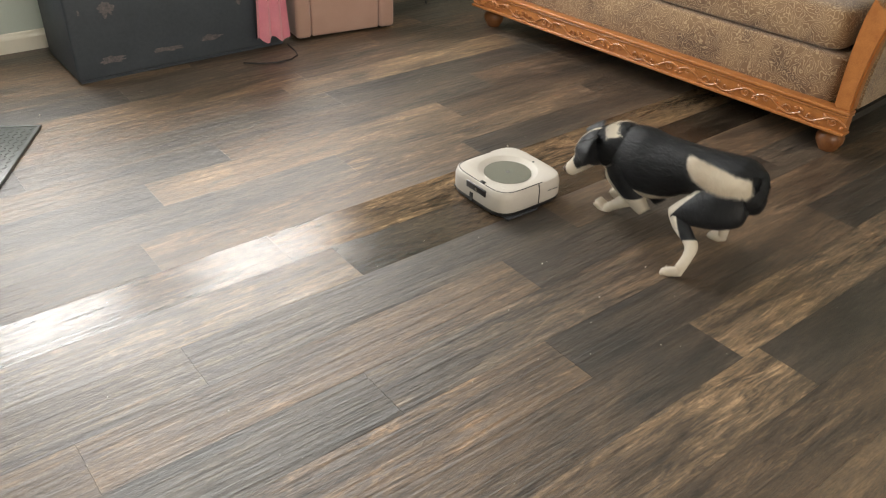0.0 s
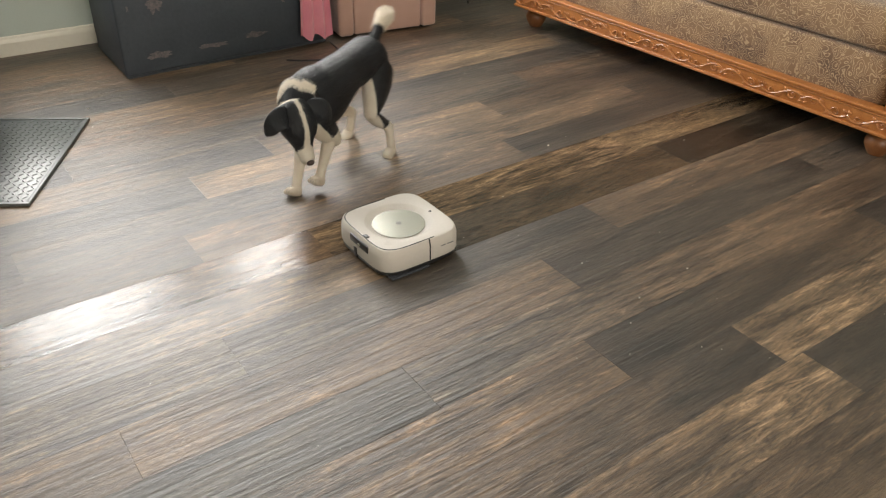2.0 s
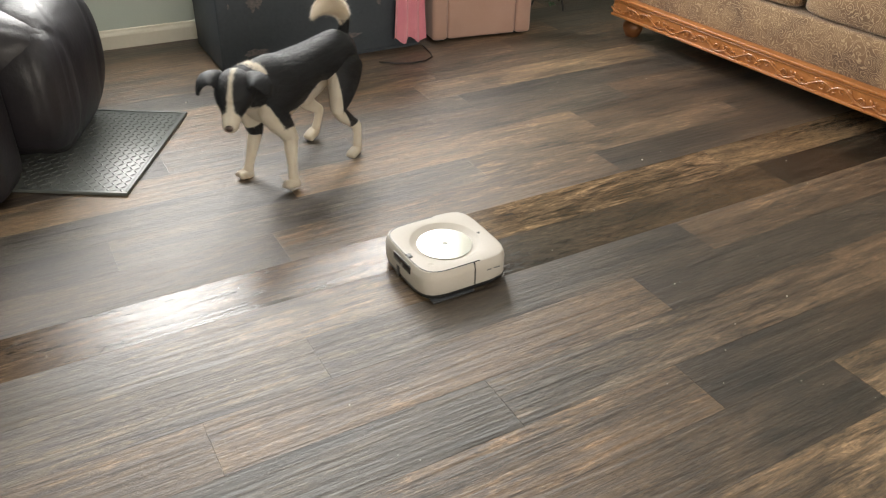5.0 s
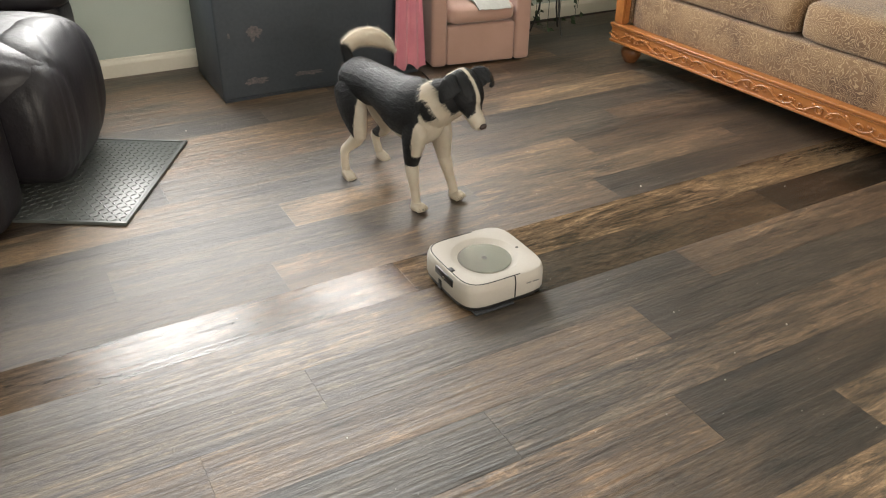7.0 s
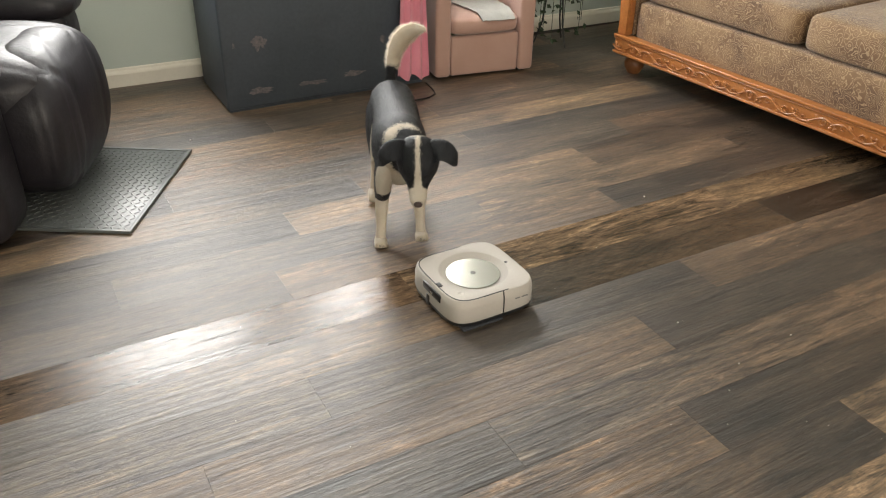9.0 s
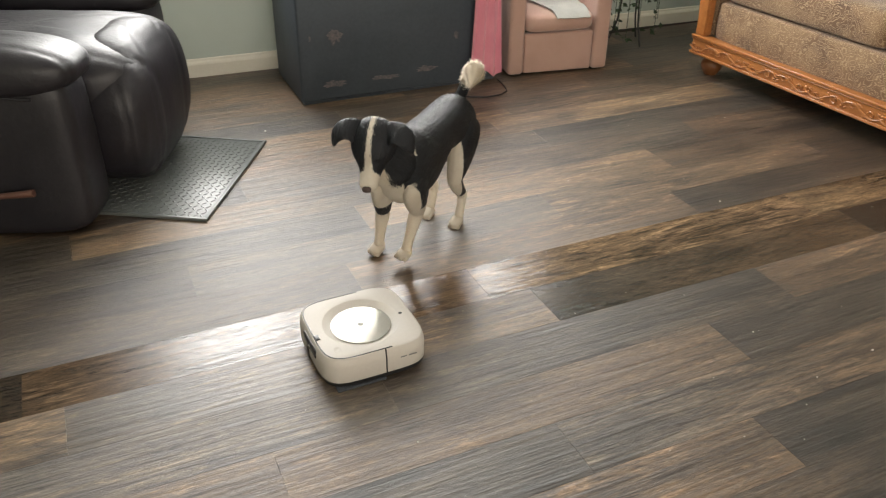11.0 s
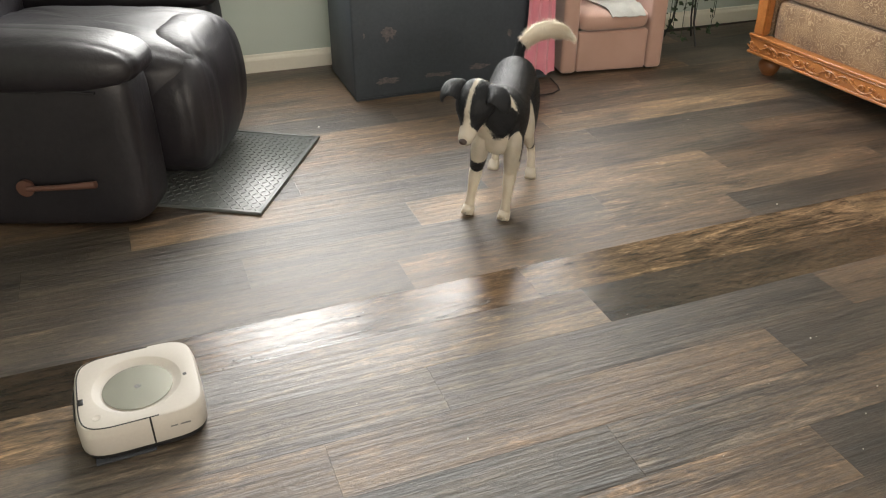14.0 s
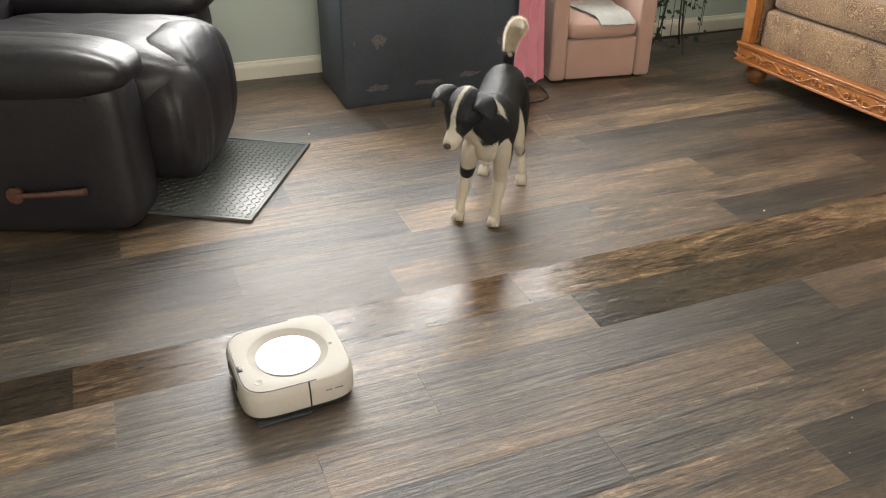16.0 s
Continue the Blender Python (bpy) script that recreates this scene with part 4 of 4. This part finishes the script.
    # legs hang along local -z; local x is forward
    for kind in ("fore", "hind"):
        for s in (1, -1):
            l1, l2 = BONES[kind]
            if kind == "fore":
                bm = limb([(0, 0, 0.045), (0, 0, 0.02), (0.0, 0, -0.025), (0.0, 0, -0.065), (0, 0, -l1 + 0.01), (0, 0, -l1 - 0.016)], [(0.018, 0.030), (0.028, 0.052), (0.030, 0.051), (0.028, 0.041), (0.024, 0.029), (0.018, 0.021)])
                paint(bm, lambda c, s=s: max(-0.014 - s * c.y, c.x - 0.020, -0.074 + 0.5 * c.x - c.z) if s > 0 else min(max(-0.014 - s * c.y, c.x - 0.022), c.z + 0.076))
                low = limb([(0, 0, 0.012), (0, 0, -0.03), (0.002, 0, -0.085), (0.004, 0, -0.135), (0.002, 0, -0.153), (0.004, 0, -l2 + 0.004)], [(0.020, 0.022), (0.022, 0.024), (0.0165, 0.018), (0.0155, 0.016), (0.018, 0.018), (0.014, 0.014)])
            else:
                bm = limb([(-0.01, 0, 0.055), (-0.008, 0, 0.03), (-0.006, 0, -0.03), (-0.004, 0, -0.085), (0, 0, -l1 + 0.015), (0, 0, -l1 - 0.014)], [(0.028, 0.045), (0.040, 0.070), (0.042, 0.070), (0.036, 0.054), (0.027, 0.034), (0.019, 0.022)])
                paint(bm, lambda c, s=s: max(min(-0.014 - s * c.y, -0.03 - c.z), c.x - 0.022 - 0.5 * (c.z + 0.10)))
                low = limb([(0, 0, 0.012), (-0.012, 0, -0.03), (-0.035, 0, -0.075), (-0.046, 0, -0.102), (-0.036, 0, -0.130), (-0.012, 0, -0.165), (-0.002, 0, -l2 + 0.004)], [(0.020, 0.026), (0.021, 0.026), (0.016, 0.020), (0.016, 0.020), (0.014, 0.016), (0.0145, 0.016), (0.014, 0.014)])
            fur(bm, 3000, 0.009, (-0.4, 0, -1), 8, rise=0.12)
            paw = superquad((0.032, 0.021, 0.015), (0.014, 0, -l2 + 0.012), (0.7, 0.8), 18, 10, low)
            for q in (-1.5, -0.5, 0.5, 1.5):
                superquad((0.011, 0.0058, 0.0085), (0.038 - 0.003 * abs(q), q * 0.0105, -l2 + 0.009), (0.9, 0.9), 10, 8, low)
            if kind == "fore":
                coat = lambda c, top=(0.02 if s > 0 else -0.004): min(top - c.z, max(0.047 - c.x, c.z + l2 - 0.016))
            else:
                coat = lambda c, top=(-0.085 if s > 0 else 0.0): min(max(top - c.z, c.x + 0.006 - 0.12 * c.z), max(0.047 - c.x, c.z + l2 - 0.016))
            paint(low, coat)
            fur(low, 1200, 0.006, (-0.3, 0, -1), 9, rise=0.15)
            leg = part(f"{kind}leg", bm, COAT, dog, "black upper leg")
            part("lower_leg", low, COAT, leg, "white lower leg and paw")
    return dog


# ---- what moves ----
def leg_pose(joint, foot, l1, l2, bend):
    """Two-bone chain from joint to foot; bend: +1 brings the knee forward, -1 back. Poses of the upper and lower bone."""
    d = foot - joint
    r = min(max(d.length, 0.05), l1 + l2 - 0.002)
    d.normalize()
    fwd = Vector((1, 0, 0)) - d * d.x
    fwd.normalize()
    ca = (l1 * l1 + r * r - l2 * l2) / (2 * l1 * r)
    ca = max(-1.0, min(1.0, ca))
    knee = joint + d * (l1 * ca) + fwd * (bend * l1 * math.sqrt(1 - ca * ca))
    out = []
    for a, b in ((joint, knee), (knee, joint + d * r)):
        z = (a - b).normalized()
        x = (Vector((1, 0, 0)) - z * z.x).normalized()
        y = z.cross(x)
        m = Matrix((x, y, z)).transposed().to_4x4()
        m.translation = a
        out.append(m)
    return out


def aim(at, az, el, roll=0.0):
    m = pose(0, 0, 0, 0, -el, az) @ pose(0, 0, 0, roll)
    m.translation = at
    return m


def between(rows, t):
    for a, b in zip(rows, rows[1:]):
        if a[0] <= t <= b[0]:
            f = (t - a[0]) / (b[0] - a[0])
            return [x + (y - x) * f for x, y in zip(a[1:], b[1:])]
    return rows[-1][1:]


def motions():
    # seconds, rump x y z, withers x y z, neck az el, head az el, tail az el roll
    BODY_ROWS = [
        (0.0, 2.03, 0.96, 0.345, 2.00, 1.33, 0.315, 8, -35, 25, -40, 118, -4, 80),
        (0.5, 2.19, 1.26, 0.385, 1.97, 1.57, 0.355, 8, -54, 10, -52, 100, 32, 80),
        (1.0, 2.21, 1.50, 0.420, 1.90, 1.71, 0.395, 8, -28, 22, -58, 180, 48, 12),
        (1.5, 1.92, 2.05, 0.365, 1.55, 2.05, 0.375, 16, -46, 40, -66, 188, -22, -80),
        (2.0, 1.48, 2.30, 0.410, 1.14, 2.13, 0.395, 28, -28, 65, -52, 180, 42, -150),
        (2.5, 1.15, 2.38, 0.420, 1.02, 2.01, 0.320, 15, -30, 5, -50, 180, 55, -90),
        (3.0, 1.14, 2.36, 0.410, 1.02, 2.00, 0.350, 24, -46, 14, -62, 180, 58, 80),
        (3.5, 1.07, 2.32, 0.430, 0.965, 1.95, 0.410, -24, -42, -30, -58, 180, 58, 80),
        (4.0, 0.975, 2.41, 0.445, 0.645, 2.27, 0.425, 5, -10, 40, -20, 175, 62, 40),
        (4.2, 0.96, 2.47, 0.435, 0.60, 2.44, 0.410, 12, -25, 75, -55, 180, 60, 20),
        (5.2, 1.16, 2.58, 0.430, 0.86, 2.36, 0.430, 20, 5, 30, -20, 185, 62, 0),
        (6.3, 1.21, 2.53, 0.430, 1.28, 2.16, 0.440, 50, 22, 62, -12, 222, 34, 0),
        (6.5, 1.21, 2.53, 0.430, 1.28, 2.16, 0.440, 50, 22, 60, -12, 225, 32, 0),
        (7.0, 1.21, 2.53, 0.430, 1.28, 2.16, 0.440, 46, 18, 2, -40, 195, 52, 62),
        (7.5, 1.21, 2.53, 0.430, 1.28, 2.16, 0.440, 36, 15, -10, -44, 190, 54, 62),
        (8.0, 1.21, 2.53, 0.430, 1.28, 2.16, 0.440, 26, 12, -22, -48, 214, 52, 0),
        (9.2, 1.24, 2.30, 0.430, 1.05, 1.98, 0.425, 20, -15, 0, -45, 180, 58, 45),
        (10.5, 1.20, 2.09, 0.435, 0.925, 1.88, 0.400, 22, -48, 29, -58, 180, 46, 0),
        (11.0, 1.07, 2.18, 0.440, 0.845, 1.99, 0.440, -14, 38, 14, -40, 180, 35, 30),
        (11.5, 1.13, 2.37, 0.440, 0.85, 2.17, 0.440, 5, 14, -3, -32, 180, 66, 35),
        (12.0, 1.24, 2.45, 0.440, 1.05, 2.16, 0.440, 25, 30, 25, -14, 180, 66, 20),
        (12.5, 1.27, 2.49, 0.445, 1.07, 2.18, 0.445, -36, 28, -20, -34, 180, 52, -90),
        (13.0, 1.27, 2.50, 0.445, 1.07, 2.19, 0.445, -38, 28, -26, -34, 180, 62, 95),
        (13.5, 1.28, 2.50, 0.445, 1.07, 2.19, 0.445, -38, 28, -22, -34, 180, 76, -75),
        (14.0, 1.28, 2.50, 0.445, 1.07, 2.19, 0.445, -36, 28, -14, -38, 180, 68, 95),
        (14.5, 1.28, 2.50, 0.445, 1.07, 2.19, 0.445, -38, 28, -18, -36, 180, 66, 10),
        (15.0, 1.28, 2.50, 0.445, 1.07, 2.19, 0.445, -38, 28, -22, -34, 180, 66, -20),
        (15.5, 1.28, 2.50, 0.445, 1.07, 2.19, 0.445, -38, 28, -22, -34, 180, 66, 0),
        (16.0, 1.28, 2.50, 0.445, 1.07, 2.19, 0.445, -38, 28, -22, -34, 180, 66, 20),
    ]
    # seconds, extra curl of the tail's tip
    CURL_ROWS = [(0.0, 40), (0.5, 25), (1.0, 50), (1.5, -75), (2.0, -10), (2.5, 60), (3.0, -10), (3.5, 0), (4.0, 45), (6.3, 15), (6.5, 15), (7.0, 50), (7.5, 50), (8.0, 0), (10.5, -25), (11.0, 50), (11.5, 20), (12.0, 65), (12.5, 65), (13.0, 40), (13.5, 50), (14.0, 10), (14.5, 0), (16.0, 0)]
    # seconds, then x y z of the paws: left fore, right fore, left hind, right hind
    PAW_ROWS = [
        (0.0, 1.98, 1.38, 0, 2.08, 1.40, 0, 1.85, 1.00, 0, 2.13, 1.04, 0),
        (0.5, 1.89, 1.61, 0, 1.99, 1.64, 0, 2.02, 1.22, 0, 2.30, 1.32, 0.05),
        (1.0, 1.89, 1.62, 0, 1.91, 1.80, 0, 2.15, 1.50, 0, 2.14, 1.66, 0.03),
        (1.5, 1.45, 1.99, 0.02, 1.63, 2.12, 0.01, 1.92, 1.91, 0, 2.02, 2.16, 0),
        (2.0, 1.15, 2.08, 0.04, 1.07, 2.10, 0, 1.50, 2.18, 0, 1.45, 2.40, 0),
        (2.5, 1.16, 1.95, 0, 0.86, 2.05, 0, 1.17, 2.38, 0, 1.00, 2.42, 0),
        (3.0, 1.16, 1.92, 0, 0.89, 1.95, 0, 1.20, 2.36, 0, 1.04, 2.39, 0),
        (3.5, 1.09, 1.83, 0.03, 0.88, 1.93, 0, 1.10, 2.30, 0, 0.92, 2.36, 0),
        (4.0, 0.79, 2.11, 0.03, 0.65, 2.38, 0, 0.95, 2.39, 0.02, 0.92, 2.49, 0),
        (4.2, 0.57, 2.41, 0, 0.55, 2.49, 0, 0.94, 2.40, 0, 0.93, 2.60, 0),
        (5.2, 0.95, 2.27, 0.02, 0.80, 2.42, 0, 1.20, 2.48, 0, 1.08, 2.64, 0.02),
        (6.3, 1.39, 2.15, 0, 1.23, 2.14, 0, 1.31, 2.58, 0, 1.125, 2.49, 0),
        (6.5, 1.39, 2.15, 0, 1.23, 2.14, 0, 1.31, 2.58, 0, 1.125, 2.49, 0),
        (8.0, 1.39, 2.15, 0, 1.23, 2.14, 0, 1.31, 2.58, 0, 1.125, 2.49, 0),
        (9.2, 1.10, 1.95, 0.03, 1.00, 2.04, 0, 1.32, 2.25, 0, 1.16, 2.30, 0.02),
        (10.5, 0.95, 1.82, 0, 0.88, 1.96, 0, 1.265, 2.03, 0, 1.17, 2.13, 0),
        (11.0, 0.84, 1.99, 0.03, 0.79, 2.09, 0, 1.10, 2.15, 0, 1.04, 2.25, 0),
        (11.5, 0.90, 2.17, 0.02, 0.785, 2.22, 0, 1.155, 2.35, 0, 1.06, 2.41, 0),
        (12.0, 1.06, 2.15, 0, 1.00, 2.28, 0.03, 1.33, 2.44, 0, 1.14, 2.47, 0),
        (12.5, 1.10, 2.18, 0, 1.00, 2.26, 0, 1.335, 2.445, 0, 1.24, 2.56, 0),
        (16.0, 1.10, 2.185, 0, 1.005, 2.27, 0, 1.343, 2.447, 0, 1.246, 2.575, 0),
    ]
    # seconds, x and y of the robot's middle, its small turn
    ROBOT_ROWS = [(0, 1.791, 1.655, -1.5), (0.5, 1.637, 1.652, -1), (1, 1.491, 1.653, -1), (1.5, 1.343, 1.656, -0.5), (2, 1.192, 1.655, 0), (2.5, 1.048, 1.656, 0.8), (3, 0.907, 1.656, 1.5), (3.5, 0.831, 1.656, 1.8), (4, 0.818, 1.658, 1.8), (4.2, 0.835, 1.658, 1.4), (5.4, 1.150, 1.664, -0.4), (6.3, 1.200, 1.671, -0.5), (7, 1.200, 1.672, -0.3), (8.2, 1.198, 1.674, 0), (8.6, 1.190, 1.670, 0), (9.8, 0.960, 1.664, 0), (10.5, 0.745, 1.657, 0), (11, 0.576, 1.657, 0), (11.5, 0.414, 1.657, 0), (12, 0.252, 1.653, 0), (12.5, 0.087, 1.653, 0.5), (13, -0.053, 1.653, 1), (13.5, -0.115, 1.653, 1), (14, -0.117, 1.653, 1), (14.5, -0.079, 1.653, 1.2), (15, 0.040, 1.653, 1.5), (15.5, 0.190, 1.653, 1.5), (16, 0.267, 1.653, 1.5)]
    walk(ROBOT, [(t, pose(0.9955 * x, y - (0.006 if t < 10 else 0.011), 0, 0, 0, yaw)) for t, x, y, yaw in ROBOT_ROWS])
    paws = PAW_ROWS
    # a quick swing of the tail gets rows between
    body = []
    for a, b in zip(BODY_ROWS, BODY_ROWS[1:]):
        n = max(1, math.ceil(abs(b[13] - a[13]) / 65))
        body += [tuple(x + (y - x) * q / n for x, y in zip(a, b)) for q in range(n)]
    body.append(BODY_ROWS[-1])
    tracks = {}
    kids = {}
    for ob in DOG.children:
        kids.setdefault(ob.name.split(".")[0], []).append(ob)
    turn = None
    for row in body:
        t = row[0]
        rump, withers = Vector(row[1:4]), Vector(row[4:7])
        naz, nel, haz, hel, taz, tel, trl = row[7:14]
        mid, d = (rump + withers) / 2, withers - rump
        yaw = math.degrees(math.atan2(d.y, d.x))
        if turn is not None:
            yaw = turn + (yaw - turn + 180) % 360 - 180
        turn = yaw
        root = pose(mid.x, mid.y, 0, 0, 0, yaw)
        pitch = math.degrees(math.atan2(d.z, math.hypot(d.x, d.y)))
        torso = aim(Vector((0, 0, mid.z - 0.098)), 0, pitch)
        tracks.setdefault(DOG, []).append((t, root))
        tracks.setdefault(kids["torso"][0], []).append((t, torso))
        neck = aim(torso @ NECK, naz, nel)
        tracks.setdefault(kids["neck"][0], []).append((t, neck))
        tracks.setdefault(kids["head"][0], []).append((t, aim(neck @ Vector((0.112, 0, 0.010)), haz, hel)))
        tracks.setdefault(kids["tail"][0], []).append((t, aim(torso @ TAIL, taz, tel, trl)))
        curl = between(CURL_ROWS, t)[0]
        at = Matrix.Translation(TIP_AT[0])
        tracks.setdefault(kids["tail"][0].children[0], []).append((t, at @ pose(0, 0, 0, 0, -curl, 0) @ at.inverted()))
        feet = between(paws, t)
        for n, (kind, s) in enumerate((("fore", 1), ("fore", -1), ("hind", 1), ("hind", -1))):
            leg = kids[f"{kind}leg"][0 if s > 0 else 1]
            base = SHOULDER if kind == "fore" else HIP
            joint = torso @ (base + Vector((0, s * (0.053 if kind == "fore" else 0.050), 0)))
            foot = root.inverted() @ Vector(feet[3 * n:3 * n + 3]) + Vector((-0.012, 0, 0.004))
            up, low = leg_pose(joint, foot, *BONES[kind], -0.6 if kind == "fore" else 1)
            tracks.setdefault(leg, []).append((t, up))
            tracks.setdefault(leg.children[0], []).append((t, up.inverted() @ low))
    for ob, rows in tracks.items():
        walk(ob, rows)


# ---- small things ----
LEAF = surface("plant_leaf", (0.012, 0.028, 0.010), (0.03, 0.06, 0.02), 0.5, 30, 120, 0.2)
IRON = surface("dark_iron", (0.012, 0.012, 0.012), (0.02, 0.02, 0.02), 0.5, 20, 90, 0.2)
CRUMB = surface("crumb", (0.55, 0.52, 0.46), (0.75, 0.72, 0.66), 0.8)
FLUFF = surface("fluffy_pillow", (0.10, 0.070, 0.045), (0.18, 0.13, 0.09), 0.95, 20, 200, 0.5)


def plant_stand():
    """A trailing plant on a thin iron stand, beside the armchair."""
    top = thing("potted_plant", pose(2.86, 3.60, 0), "trailing green plant on a thin black iron stand", "plant")
    for a in (30, 150, 270):
        c, d = math.cos(radians(a)), math.sin(radians(a))
        part("stand_leg", loft([(0.11 * c, 0.11 * d, 0.004), (0.07 * c, 0.07 * d, 0.12), (0.05 * c, 0.05 * d, 0.30), (0.08 * c, 0.08 * d, 0.52)], [0.005] * 4, 8, up=(c, d, 0.1)), IRON, top)
    part("stand_ring", loft([(0.09 * math.cos(k * 0.2618), 0.09 * math.sin(k * 0.2618), 0.52) for k in range(25)], [0.005] * 25, 8), IRON, top)
    part("pot", lathe([(0, 0.525), (0.065, 0.525), (0.085, 0.66), (0.088, 0.665), (0.078, 0.665), (0.06, 0.6), (0, 0.6)], 28), IRON, top)
    rng = random.Random(12)
    bm, stems = bmesh.new(), bmesh.new()
    for q in range(22):
        a = rng.uniform(0, 6.28)
        reach, drop = rng.uniform(0.08, 0.15), rng.uniform(0.25, 0.62)
        pts = []
        for k in range(9):
            f = k / 8
            pts.append(Vector((math.cos(a) * reach * min(1, f * 2.2), math.sin(a) * reach * min(1, f * 2.2), 0.66 + 0.09 * math.sin(f * 3.14) - drop * f * f)))
        loft(pts, [0.0018] * 9, 5, stems)
        for k in range(1, 9):
            for h in range(3):
                p = pts[k] + Vector((rng.uniform(-0.02, 0.02), rng.uniform(-0.02, 0.02), rng.uniform(-0.02, 0.02)))
                m = Matrix.Translation(p) @ pose(0, 0, 0, rng.uniform(0, 360), rng.uniform(-60, 60), rng.uniform(0, 360))
                w, l = rng.uniform(0.008, 0.013), rng.uniform(0.025, 0.045)
                v = [bm.verts.new(m @ Vector(x)) for x in ((0, 0, 0), (l * 0.4, w, 0.004), (l, 0, -0.004), (l * 0.4, -w, 0.004))]
                bm.faces.new((v[0], v[1], v[2])), bm.faces.new((v[0], v[2], v[3]))
    part("stems", stems, LEAF, top)
    leaves = part("leaves", bm, LEAF, top, smooth=False)
    leaves["kind"] = "stuff"
    return top


def floor_cable():
    pts = [(1.62, 3.24), (1.68, 3.19), (1.75, 3.16), (1.82, 3.16), (1.87, 3.19), (1.89, 3.24), (1.90, 3.30), (1.91, 3.36)]
    fine = []
    for a, b in zip(pts, pts[1:]):
        for q in range(4):
            fine.append((a[0] + (b[0] - a[0]) * q / 4, a[1] + (b[1] - a[1]) * q / 4, 0.0042))
    return tagged(part("cable", loft(fine, [0.0035] * len(fine), 8), IRON), "thin black cable lying on the floor by the cabinet", "cable")


def crumbs():
    """Scattered specks of dust and crumbs."""
    bm = bmesh.new()
    rng = random.Random(21)
    spots = [(2.03, 1.911, 4), (1.583, 1.269, 2.5), (1.819, 1.073, 3), (1.595, 1.053, 2.5), (1.491, 0.988, 2), (1.569, 0.815, 2), (0.716, 3.184, 4), (0.57, 1.268, 2.5)]
    spots += [(rng.uniform(0.2, 2.6), rng.uniform(0.6, 3.2), rng.uniform(0.8, 1.8)) for _ in range(60)]
    for x, y, r in spots:
        superquad((r * 0.001, r * 0.0008, r * 0.0007), (0, 0, 0), (1, 1), 6, 4, bm, pose(x, y, r * 0.0006, 0, 0, rng.uniform(0, 180)))
    return tagged(part("crumbs", bm, CRUMB), "small pale crumbs scattered over the plank floor", "crumbs", kind="stuff")


def throw_pillow():
    """A shaggy pillow that leans on the sofa's back."""
    bm = superquad((0.21, 0.075, 0.17), (0, 0, 0), (0.6, 0.5), 40, 20, wobble=0.01)
    fur(bm, 5000, 0.022, (0, -0.2, -1), 14)
    ob = part("pillow", bm, FLUFF)
    ob.matrix_world = SOFA @ pose(1.35, 0.46, 0.725, 22, 0, 0)
    return tagged(ob, "shaggy brown throw pillow leaning on the sofa", "pillow")


plant_stand()
floor_cable()
crumbs()
throw_pillow()
recliner()
rubber_mat()
black_cabinet()
pink_towel()
armchair()
grey_cloth()
sofa()
ROBOT = robot_mop()
DOG = build_dog()
build_floor()
motions()
